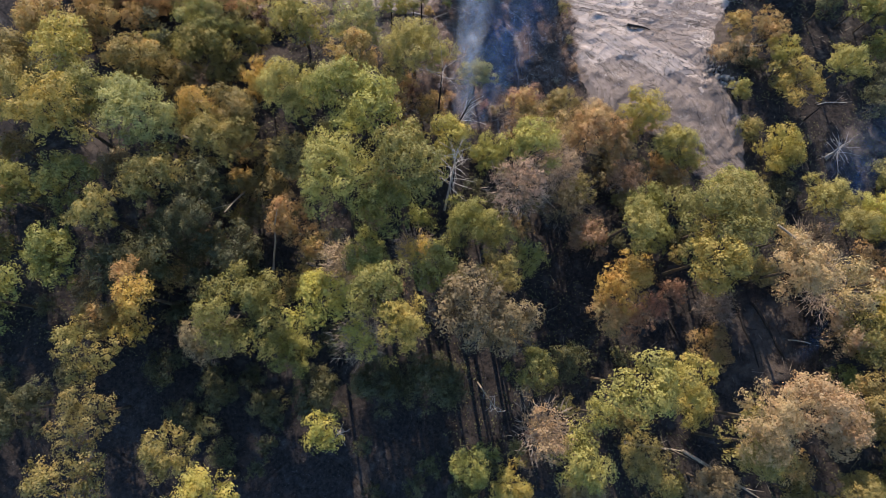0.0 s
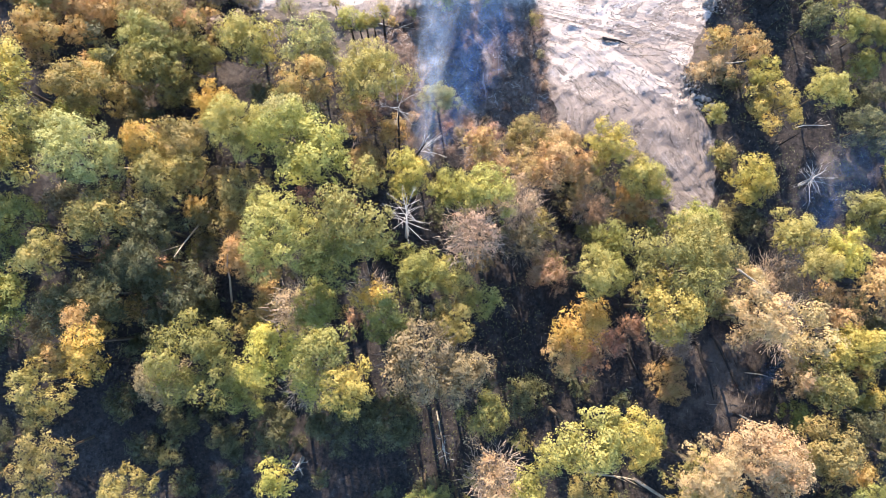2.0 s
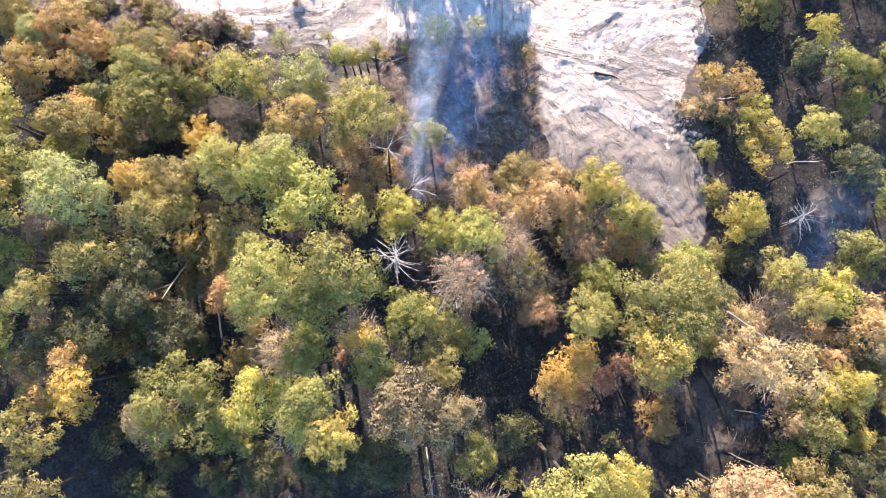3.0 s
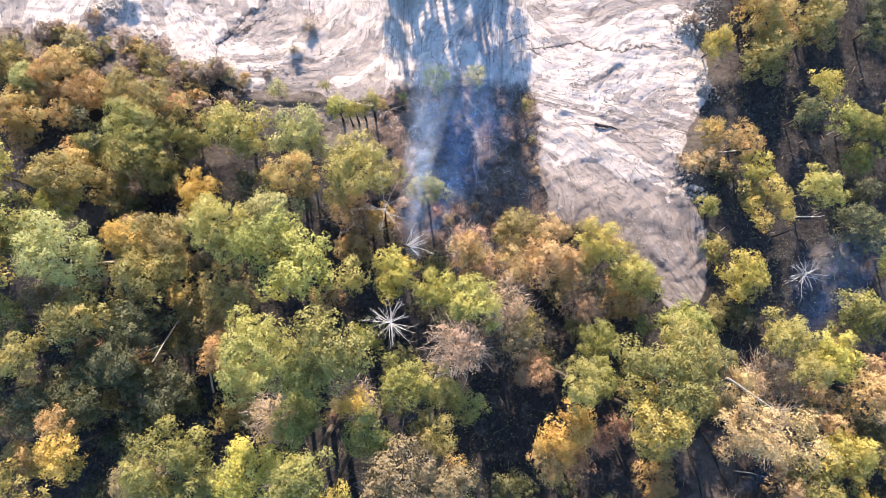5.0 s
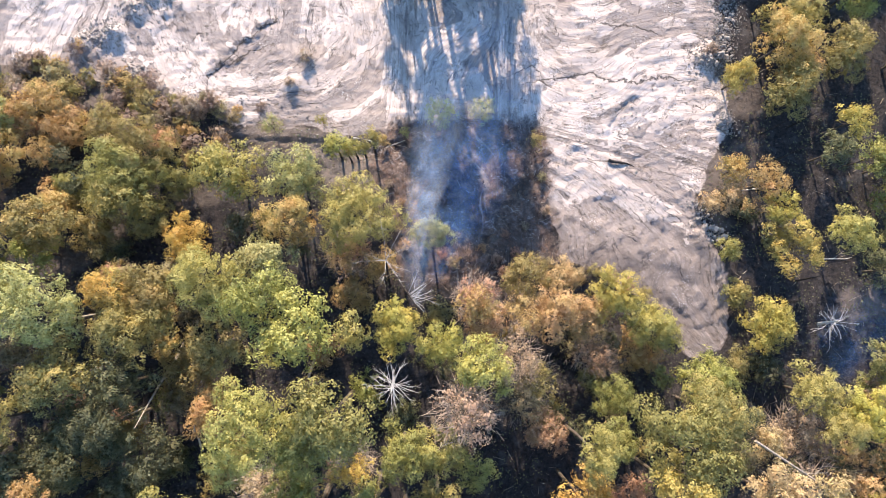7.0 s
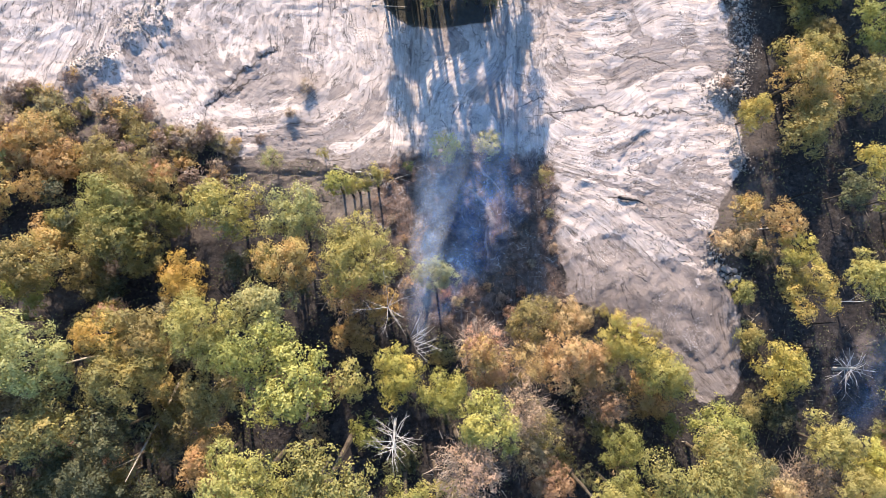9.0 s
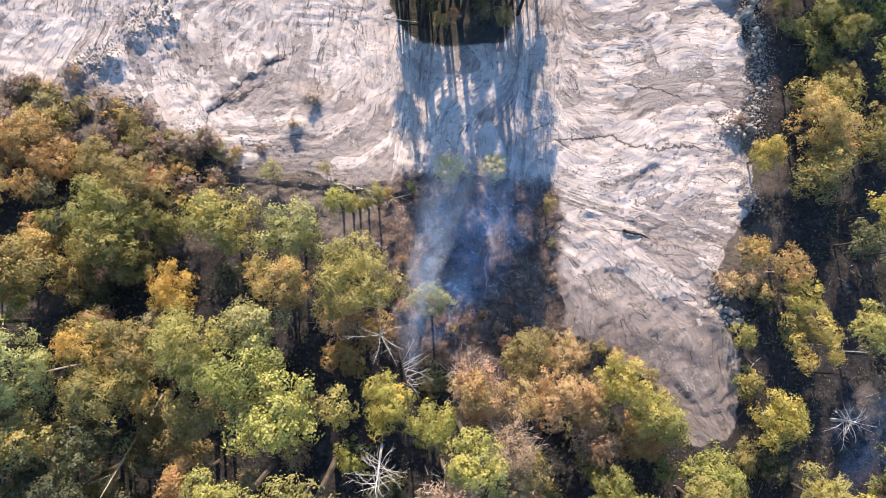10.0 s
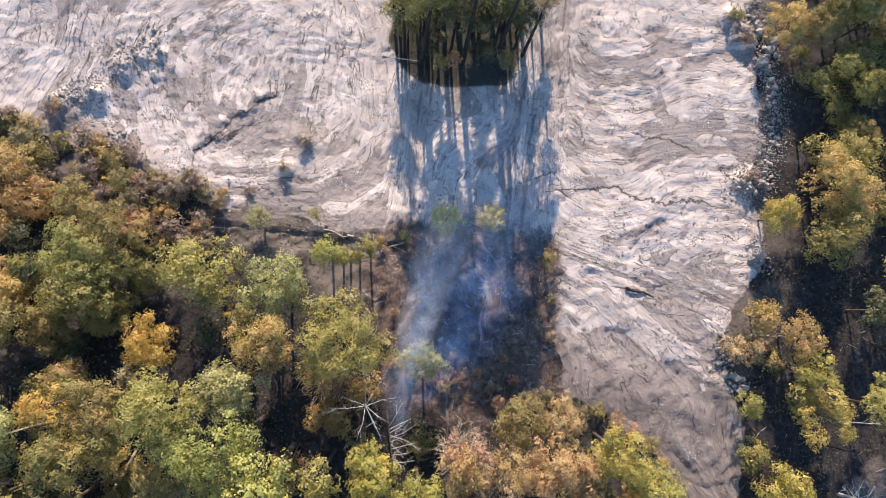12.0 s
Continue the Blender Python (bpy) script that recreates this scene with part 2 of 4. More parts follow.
def cover(x, y):
    """Shares of bare flow, of burnt soil and of the stand's shade-coloured floor, and of darker mud in the flow."""
    edge = 1.3 * fbm(x / 5, y / 5, 4, 21)
    flow = ramp(-0.7, 0.7, inside(x, y, FLOW) + edge)
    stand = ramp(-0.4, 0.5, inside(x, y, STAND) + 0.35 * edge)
    burn = ramp(-1.8, 1.8, inside(x, y, BURN) + 0.7 + edge)
    across, along = flow_lines(x, y)
    bands = 0.6 * fbm(across * 0.20, along * 0.06, 5, 131) + 0.5 * fbm(across * 0.45, along * 0.18, 5, 137) + 0.45 * fbm(x / 8, y / 8, 5, 139)
    lobe = ramp(54, 40, y) * ramp(20, 26, x)
    side = np.maximum(ramp(-22, -40, x) * ramp(72, 60, y), 0.55 * ramp(-12, -32, x) * ramp(82, 66, y))
    fringe = ramp(5.0 + 5.0 * ramp(4, -4, x), 0.0, inside(x, y, FLOW) + 2.5 * edge)
    mud = np.clip(ramp(0.22, 0.62, bands - 0.12 * ramp(56, 62, y) + 0.42 * lobe + 0.9 * ramp(46, 36, y) + 0.5 * side + 0.30 * ramp(64, 56, y) * ramp(4, 0, x)) + 0.65 * fringe * ramp(-0.5, 0.6, bands), 0, 1)
    silt = np.min([line_gap(x + 0.8 * edge, y + 0.6 * edge, path) for path in SILTS], 0)
    mud = np.maximum(mud, ramp(1.5, 0.1, silt + 0.7 * vnoise(x / 2.5, y / 2.5, 145)))
    return flow * (1 - stand), burn * (1 - 0.5 * ramp(54, 58, y)), stand, mud


def ground_height(x, y):
    x, y = np.asarray(x, float), np.asarray(y, float)
    z = 0.3 + 2.6 * ramp(18, 52, x) - 1.2 * ramp(52, 68, y) * ramp(25, 5, x) + 0.8 * ramp(-15, -35, x) * ramp(50, 40, y)
    z = z + 0.25 * fbm(x / 9, y / 9, 3, 11)
    flow, burn, stand, mud = cover(x, y)
    across, along = flow_lines(x, y)
    streak = fbm(across * 0.9, along * 0.14, 3, 31)
    fine = fbm(across * 2.2, along * 0.5, 2, 41)
    shelf = (fbm(x / 11, y / 9, 4, 55) + 0.25 * fbm(across / 6, along / 30, 2, 57)) * 2.2 % 1.0
    z = z + flow * (0.03 * streak + 0.035 * fine + 0.22 * ramp(0.0, 0.05, shelf) * (1 - shelf) + 0.10 * fbm(x / 5.5, y / 5.5, 4, 51) - 0.08 * mud)
    z = z + (1 - flow) * (0.10 * fbm(x / 1.2, y / 1.2, 3, 61))
    z = z + flow * 0.12
    tongue = ramp(50, 40, y) * ramp(20, 27, x) * flow
    z = z + tongue * (0.40 * fbm(across / 4.5, along / 12, 4, 171) + 0.22 * np.abs(fbm(across / 2.0, along / 7, 3, 173)) + 0.05 * fbm(x / 0.9, y / 0.9, 2, 175))
    jx, jy = 0.9 * fbm(x / 2.2, y / 2.2, 3, 71), 0.9 * fbm(x / 2.0, y / 2.4, 3, 77)
    jag = 0.45 * fbm(x / 1.1, y / 1.1, 2, 83)
    for path, turn, tall, reach in ((CRACK, -1, 0.44, 3.0), (CRACK_LOW, -1, 0.3, 1.6), (STEP, -1, 0.2, 4.0), (BROW, 1, 0.25, 3.0)):
        d = line_side(x + 0.5 * jx + 0.9 * jag, y + 0.5 * jy - 0.6 * jag, path) * turn
        ends = ramp(0.0, 2.0, np.minimum(np.hypot(x - path[0][0], y - path[0][1]), np.hypot(x - path[-1][0], y - path[-1][1])))
        z = z + np.where(d > 0, tall * np.exp(-d / reach), -0.3 * tall * np.exp(-(d / 0.7) ** 2)) * ends * (0.75 + 0.4 * vnoise(x / 1.9, y / 1.9, 79))
    bank = line_gap(x, y + 0.5 * vnoise(x / 1.5, 0 * y, 75), BANK)
    z = z - 0.45 * np.exp(-((bank - 0.6) / 0.6) ** 2) * (y < 53.2)
    for hx, hy, wide, tall in HUMPS:
        z = z + tall * np.exp(-((x - hx + 0.5 * jx) ** 2 + (y - hy + 0.5 * jy) ** 2) / wide ** 2) * (1 + 0.45 * fbm(x * 1.1, y * 1.1, 3, 81))
    # the gully under the stand, fanning out at its foot
    gully = np.exp(-((x - 5.2 - 0.12 * (66 - y)) / 1.6) ** 2) * ramp(78, 68, y) * ramp(50, 60, y)
    z = z - 0.7 * gully + burn * (0.25 * fbm(x / 2.2, y / 4, 3, 91) + 0.16 * fbm(x / 0.8, y / 0.9, 2, 93))
    out = np.hypot(x - 8, y - 40)
    return z * ramp(420, 110, out) - 1.0 * ramp(60, 300, out)


def spaced(low, high, step, reach):
    """Grid lines: even inside, ever wider out to the horizon."""
    mid = list(np.arange(low, high + step / 2, step))
    out, d, before, after = step, 0.0, [], []
    while d < reach:
        out *= 1.22
        d += out
        before.append(low - d)
        after.append(high + d)
    return np.array(before[::-1] + mid + after)


def build_ground():
    n = Nodes("ground_cover")
    attr = n.add("ShaderNodeAttribute", attribute_name="cover")
    split = n.add("ShaderNodeSeparateColor")
    n.wire(attr.outputs["Color"], split.inputs[0])
    flow, burn, stand = split.outputs[0], split.outputs[1], split.outputs[2]
    lines = n.add("ShaderNodeAttribute", attribute_name="lines").outputs["Vector"]
    p = n.place()
    mud = attr.outputs["Alpha"]
    ragged = n.sums('SUBTRACT', n.noise(1.4, 7, 0.72, p, 0.5), 0.5)
    flow = n.spread(n.sums('ADD', flow, n.sums('MULTIPLY', ragged, 1.1)), 0.38, 0.62)
    burn = n.spread(n.sums('ADD', burn, n.sums('MULTIPLY', ragged, 1.3)), 0.22, 0.78)
    fine, grain, big = n.noise(2.2, 6, 0.7, p), n.noise(9.0, 4, 0.7, p), n.noise(0.13, 4, 0.55, p, 0.6)
    rubble_at = n.spread(n.noise(0.22, 5, 0.65, p, 0.5), 0.52, 0.66)
    sheets = n.noise(0.8, 7, 0.62, lines, 0.7)
    veins = n.noise(2.7, 6, 0.7, lines, 0.8)
    seam = n.noise(0.55, 5, 0.6, lines, 1.2)
    cross = n.noise(0.32, 5, 0.6, p, 0.9)
    thin = lambda v, w: n.spread(n.sums('ABSOLUTE', n.sums('SUBTRACT', v, 0.5), 0.0), w, 0.0)
    pale = n.mix(n.spread(big, 0.38, 0.62), (0.45, 0.375, 0.332), (0.52, 0.443, 0.398))
    pale = n.mix(n.sums('MULTIPLY', n.spread(n.noise(0.7, 6, 0.7, p, 0.8), 0.54, 0.64), 0.3), pale, (0.34, 0.28, 0.25))
    pale = n.mix(n.sums('MULTIPLY', n.spread(sheets, 0.53, 0.58), 0.35), pale, (0.34, 0.28, 0.248))
    pale = n.mix(n.sums('MULTIPLY', n.spread(sheets, 0.44, 0.36), 0.4), pale, (0.56, 0.49, 0.45))
    # fine streamlines left by the moving mud
    pale = n.mix(n.sums('MULTIPLY', n.spread(n.noise(1.2, 6, 0.6, lines, 0.2), 0.50, 0.58), 0.30), pale, (0.33, 0.272, 0.24))
    pale = n.mix(n.sums('MULTIPLY', n.spread(n.noise(3.2, 5, 0.6, lines, 0.15), 0.51, 0.57), 0.42), pale, (0.285, 0.235, 0.208))
    # darker silt with crisp edges
    low = n.add("ShaderNodeAttribute", attribute_name="tongue").outputs["Fac"]
    rough = n.noise(1.1, 7, 0.7, p, 0.6)
    wash = n.spread(n.sums('ADD', mud, n.sums('ADD', n.sums('MULTIPLY', n.sums('SUBTRACT', rough, 0.5), 1.5), n.sums('MULTIPLY', n.sums('SUBTRACT', veins, 0.5), 1.1))), 0.46, 0.58)
    silt = n.mix(n.spread(veins, 0.38, 0.62), (0.205, 0.168, 0.15), (0.31, 0.256, 0.23))
    silt = n.mix(n.sums('MULTIPLY', low, n.spread(n.noise(0.6, 8, 0.68, lines, 0.9), 0.36, 0.54)), silt, n.mix(fine, (0.085, 0.066, 0.058), (0.19, 0.155, 0.14)))
    pale = n.mix(n.sums('MULTIPLY', n.spread(n.noise(0.15, 9, 0.62, p, 1.1), 0.535, 0.55), 0.42), pale, (0.33, 0.272, 0.24))
    pale = n.mix(n.sums('MULTIPLY', wash, 0.85), pale, silt)
    speck = n.sums('MULTIPLY', rubble_at, n.spread(n.noise(3.6, 5, 0.8, p), 0.52, 0.57))
    pale = n.mix(speck, pale, (0.15, 0.125, 0.11))
    pale = n.mix(n.sums('MULTIPLY', rubble_at, n.spread(n.noise(4.4, 4, 0.8, p), 0.57, 0.62)), pale, (0.68, 0.63, 0.60))
    # ledges where one tongue of mud overrode another: fine lines that branch and die out
    broken = n.spread(n.noise(0.30, 5, 0.65, p, 0.6), 0.47, 0.56)
    step = n.sums('FRACT', n.sums('MULTIPLY', n.noise(0.9, 8, 0.6, lines, 0.5), 7.0), 0.0)
    ledge = n.sums('MULTIPLY', n.spread(step, 0.10, 0.02), n.sums('MULTIPLY', broken, n.sums('SUBTRACT', 1.0, n.sums('MAXIMUM', n.sums('MULTIPLY', wash, 0.6), n.sums('MULTIPLY', low, 0.92)))))
    broad = n.sums('FRACT', n.sums('MULTIPLY', n.noise(0.16, 9, 0.62, p, 1.0), 6.0), 0.0)
    plate = n.sums('MULTIPLY', n.spread(broad, 0.035, 0.012), n.spread(n.noise(0.5, 4, 0.6, p), 0.50, 0.56))
    seams = n.sums('MULTIPLY', n.sums('MAXIMUM', thin(seam, 0.010), n.sums('MULTIPLY', thin(cross, 0.006), 0.9)), n.spread(n.noise(0.45, 4, 0.65, p), 0.44, 0.53))
    gap = n.add("ShaderNodeAttribute", attribute_name="rift").outputs["Fac"]
    gap = n.sums('ADD', gap, n.sums('MULTIPLY', n.sums('SUBTRACT', n.noise(0.9, 6, 0.75, p), 0.5), 2.6))
    rift = n.spread(n.sums('ABSOLUTE', gap, 0.0), 0.16, 0.07)
    cracks = n.sums('MAXIMUM', rift, n.sums('MAXIMUM', seams, n.sums('MAXIMUM', n.sums('MULTIPLY', ledge, 0.3), plate)))
    pale = n.mix(n.sums('MULTIPLY', cracks, 0.88), pale, (0.095, 0.078, 0.07))
    pale = n.mix(n.sums('MULTIPLY', n.spread(grain, 0.56, 0.74), 0.28), pale, (0.24, 0.2, 0.18))
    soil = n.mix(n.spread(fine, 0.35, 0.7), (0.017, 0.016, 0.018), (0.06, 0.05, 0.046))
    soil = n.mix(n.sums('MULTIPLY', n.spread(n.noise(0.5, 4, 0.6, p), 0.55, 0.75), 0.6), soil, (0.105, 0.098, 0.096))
    soil = n.mix(n.spread(n.add("ShaderNodeAttribute", attribute_name="scrub").outputs["Fac"], 0.0, 1.0), soil, n.mix(fine, (0.085, 0.066, 0.055), (0.24, 0.195, 0.165)))
    soil = n.mix(n.spread(n.noise(2.9, 5, 0.8, p), 0.61, 0.72), soil, (0.22, 0.20, 0.19))
    ash = n.mix(n.spread(fine, 0.36, 0.66), (0.075, 0.050, 0.042), (0.18, 0.136, 0.115))
    ash = n.mix(n.sums('MULTIPLY', n.spread(n.noise(0.35, 6, 0.7, p, 0.8), 0.46, 0.58), 0.8), ash, (0.05, 0.04, 0.036))
    ash = n.mix(n.sums('MULTIPLY', n.spread(n.noise(1.6, 8, 0.75, p, 1.2), 0.52, 0.60), 0.55), ash, (0.20, 0.115, 0.075))
    ash = n.mix(n.sums('MULTIPLY', n.spread(n.noise(0.75, 9, 0.8, p, 1.4), 0.55, 0.60), n.spread(n.noise(0.3, 4, 0.6, p), 0.42, 0.58)), ash, (0.30, 0.265, 0.245))
    ash = n.mix(n.sums('MULTIPLY', n.spread(n.noise(1.3, 6, 0.6, lines, 0.6), 0.61, 0.66), 0.4), ash, (0.30, 0.265, 0.245))
    # the stand's floor: deep shade under the trees put into the colour
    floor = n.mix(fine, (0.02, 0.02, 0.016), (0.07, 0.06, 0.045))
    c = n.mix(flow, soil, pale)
    c = n.mix(burn, c, ash)
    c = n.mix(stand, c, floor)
    bare = n.sums('SUBTRACT', 1.0, flow)
    coarse = n.sums('MULTIPLY', n.sums('ADD', 0.35, n.sums('MULTIPLY', n.sums('MAXIMUM', bare, wash), 0.5)), n.sums('ADD', n.sums('MULTIPLY', fine, 0.7), n.sums('MULTIPLY', grain, 0.35)))
    relief = n.sums('ADD', coarse, n.sums('ADD', n.sums('MULTIPLY', sheets, 0.2), n.sums('MULTIPLY', n.sums('MULTIPLY', low, flow), n.sums('MULTIPLY', n.noise(1.1, 8, 0.65, lines, 0.6), 1.3))))
    lips = n.sums('ADD', n.sums('MULTIPLY', n.sums('MULTIPLY', step, broken), -0.22), n.sums('MULTIPLY', broad, -0.22))
    relief = n.sums('SUBTRACT', n.sums('ADD', relief, n.sums('MULTIPLY', lips, flow)), n.sums('MULTIPLY', cracks, 0.5))
    material = n.finish(c, 0.93, relief, 0.9, 0.32, 0.1)
    xs, ys = spaced(-62, 70, 0.32, 2500), spaced(-22, 100, 0.32, 2500)
    gx, gy = np.meshgrid(xs, ys)
    gz = ground_height(gx, gy)
    w, h = len(xs), len(ys)
    verts = np.stack([gx, gy, gz], -1).reshape(-1, 3)
    i = (np.arange(h - 1)[:, None] * w + np.arange(w - 1)[None]).ravel()
    faces = np.stack([i, i + 1, i + 1 + w, i + w], -1)
    me = bpy.data.meshes.new("ground")
    me.vertices.add(len(verts))
    me.vertices.foreach_set("co", verts.astype(np.float32).ravel())
    me.loops.add(faces.size)
    me.loops.foreach_set("vertex_index", faces.astype(np.int32).ravel())
    me.polygons.add(len(faces))
    me.polygons.foreach_set("loop_start", np.arange(0, faces.size, 4, dtype=np.int32))
    me.polygons.foreach_set("use_smooth", np.ones(len(faces), bool))
    me.update(calc_edges=True)
    shares = np.stack([s.ravel() for s in cover(gx, gy)], -1)
    me.attributes.new("cover", 'FLOAT_COLOR', 'POINT').data.foreach_set("color", shares.astype(np.float32).ravel())
    across, along = flow_lines(gx, gy)
    guide = np.stack([across.ravel() * 0.55, along.ravel() * 0.085, 0 * gx.ravel()], -1)
    me.attributes.new("lines", 'FLOAT_VECTOR', 'POINT').data.foreach_set("vector", guide.astype(np.float32).ravel())
    scrub = np.maximum(ramp(7, 1, -inside(gx, gy, FLOW)), ramp(-18, -14, gx) * ramp(8, 3, gx) * ramp(43, 46, gy))
    # less brown soil left of x -4: tree shade put into the colour
    scrub = np.maximum(scrub, 0) * ramp(0.9, 0.3, 0.6 * fbm(gx / 4, gy / 4, 3, 141) + 0.4) * ramp(42, 47, gy - 3.0 * ramp(-4, -10, gx))
    # right bank soil kept darker, from y 62 up also for the trees' shade
    scrub = scrub * (1 - (0.5 + 0.3 * ramp(62, 72, gy)) * ramp(46, 52, gx))
    scrub = np.maximum(scrub, 0.42 * ramp(6.0, 2.0, np.hypot((gx - 48.2) / 1.0, (gy - 1.5) / 1.3) + 3.0 * fbm(gx / 2.2, gy / 2.2, 4, 181)))
    scrub = np.maximum(scrub, 0.8 * ramp(6.5, 3.0, np.hypot((gx - 48.4) / 0.7, gy - 49.0) + 2.0 * fbm(gx / 3.0, gy / 3.0, 4, 185)))
    scrub = np.maximum(scrub, 0.8 * ramp(3.6, 1.2, np.hypot((gx - 67.0) / 1.5, gy - 31.2) + 2.4 * fbm(gx / 2.0, gy / 2.0, 4, 183)))
    scrub = np.maximum(scrub, 0.28 * ramp(2.2, 1.2, line_gap(gx + 0.6 * vnoise(gx / 2, gy / 2, 143), gy, TRACK)))
    me.attributes.new("scrub", 'FLOAT', 'POINT').data.foreach_set("value", scrub.astype(np.float32).ravel())
    tongue = ramp(48, 36, gy + 2 * fbm(gx / 4, gy / 4, 3, 177)) * ramp(18, 26, gx)
    me.attributes.new("tongue", 'FLOAT', 'POINT').data.foreach_set("value", tongue.astype(np.float32).ravel())
    rift = np.full(gx.shape, 9.0)
    for path in [CRACK, CRACK_LOW] + RIFTS:
        d = line_side(gx, gy, path)
        far = np.hypot(gx - path[0][0], gy - path[0][1]), np.hypot(gx - path[-1][0], gy - path[-1][1])
        d = d + np.sign(d) * 0.5 * ramp(1.6, 0.0, np.minimum(*far))
        rift = np.where(np.abs(d) < np.abs(rift), d, rift)
    me.attributes.new("rift", 'FLOAT', 'POINT').data.foreach_set("value", np.clip(rift, -9, 9).astype(np.float32).ravel())
    me.materials.append(material)
    tagged(new("ground", me), "pale dried mud flow and burnt dark forest soil, with shade coloured in under the stand", "ground", kind="structure")
    return xs, ys, gz


GRID_X, GRID_Y, GRID_Z = build_ground()


def on_ground(x, y):
    """The height of the built ground at one spot, between its grid points."""
    i = min(max(int(np.searchsorted(GRID_X, x)) - 1, 0), len(GRID_X) - 2)
    j = min(max(int(np.searchsorted(GRID_Y, y)) - 1, 0), len(GRID_Y) - 2)
    f, g = (x - GRID_X[i]) / (GRID_X[i + 1] - GRID_X[i]), (y - GRID_Y[j]) / (GRID_Y[j + 1] - GRID_Y[j])
    low = GRID_Z[j, i] * (1 - f) + GRID_Z[j, i + 1] * f
    high = GRID_Z[j + 1, i] * (1 - f) + GRID_Z[j + 1, i + 1] * f
    return float(low * (1 - g) + high * g)


# ---- trees ----
def leaf_cloud(points, normals, size, rng):
    """One small kite-shaped leaf spray at each point, roughly facing along its normal."""
    n = len(points)
    d = normals + rng.normal(0, 0.28, (n, 3))
    d /= np.linalg.norm(d, axis=1)[:, None]
    t = np.cross(d, rng.normal(0, 1, (n, 3)))
    t /= np.linalg.norm(t, axis=1)[:, None]
    b = np.cross(d, t)
    s = size * rng.uniform(0.65, 1.35, (n, 1))
    bend = d * s * 0.22
    quad = np.stack([points - t * s * 0.6, points + b * s * 0.36 + bend, points + t * s * 0.62, points - b * s * 0.36 + bend], 1)
    return quad.reshape(-1, 3), np.arange(4 * n).reshape(-1, 4)


def quads_to_mesh(name, verts, faces, material):
    me = bpy.data.meshes.new(name)
    me.vertices.add(len(verts))
    me.vertices.foreach_set("co", np.asarray(verts, np.float32).ravel())
    me.loops.add(faces.size)
    me.loops.foreach_set("vertex_index", faces.astype(np.int32).ravel())
    me.polygons.add(len(faces))
    me.polygons.foreach_set("loop_start", np.arange(0, faces.size, 4, dtype=np.int32))
    me.update(calc_edges=True)
    me.materials.append(material)
    return me


def crown_mesh(radius, depth, leaves, seed, open_share=0.0, leaf=0.33, ragged=0.25):
    """A crown round its own middle: boughs set about a dome, each a heap of leaf sprays, with gaps between."""
    rng = np.random.default_rng(seed)
    count = int(11 + radius * 5.5)
    a = rng.uniform(0, 2 * np.pi, count)
    rise = rng.uniform(-0.45, 1.0, count)
    spread = np.sqrt(np.clip(1 - np.clip(rise, 0, 1) ** 2 * 0.92, 0.05, 1)) * rng.uniform(0.35, 0.86, count)
    spread *= 1 + ragged * rng.normal(0, 0.5, count)
    mid = np.stack([np.cos(a) * spread * radius, np.sin(a) * spread * radius, rise * depth * 0.62], -1)
    big = radius ** 0.75 * rng.uniform(0.24, 0.44, count)
    keep = rng.uniform(0, 1, count) >= open_share
    mid, big = mid[keep], big[keep]
    share = big ** 2 / np.sum(big ** 2)
    pts, nrm = [], []
    for m, r, s in zip(mid, big, share):
        tufts = max(4, int(leaves * s / 11))
        d = rng.normal(0, 1, (tufts, 3))
        d[:, 2] = np.abs(d[:, 2]) * 1.1 - 0.45
        d /= np.linalg.norm(d, axis=1)[:, None]
        heart = m + d * r * np.array([1, 1, 0.8]) * np.where(rng.uniform(0, 1, (tufts, 1)) < 0.2, rng.uniform(0.3, 0.8, (tufts, 1)), rng.uniform(0.9, 1.08, (tufts, 1)))
        each = 11
        near = np.repeat(heart, each, 0) + rng.normal(0, 0.13 + 0.012 * radius, (tufts * each, 3)) * np.array([1, 1, 0.7])
        out = np.repeat(d, each, 0) + np.array([0, 0, 0.22])
        pts.append(near)
        nrm.append(out)
    pts, nrm = np.concatenate(pts), np.concatenate(nrm)
    return leaf_cloud(pts, nrm, leaf, rng)


def twig_mesh(radius, depth, twigs, seed, upright=0.5):
    """A thinned crown: many fine bare twigs fanning out and up, with few leaves."""
    rng = np.random.default_rng(seed)
    verts, faces = [], []
    for k in range(twigs):
        a, up = rng.uniform(0, 2 * math.pi), rng.uniform(-0.25, 1.0)
        d = np.array([math.cos(a), math.sin(a), upright + up * 0.8])
        d /= np.linalg.norm(d)
        start = np.array([0, 0, -depth * 0.55]) + d * radius * rng.uniform(0.1, 0.95)
        start += rng.normal(0, radius * 0.12, 3)
        run = radius * rng.uniform(0.14, 0.34)
        turn = d + rng.normal(0, 0.45, 3)
        turn /= np.linalg.norm(turn)
        side = np.cross(turn, rng.normal(0, 1, 3))
        side /= np.linalg.norm(side)
        w = 0.024 * rng.uniform(0.7, 1.6)
        n = len(verts)
        verts += [start - side * w, start + side * w, start + turn * run + side * w * 0.4, start + turn * run - side * w * 0.4]
        faces.append((n, n + 1, n + 2, n + 3))
    return np.array(verts), np.array(faces)


CROWN = {}
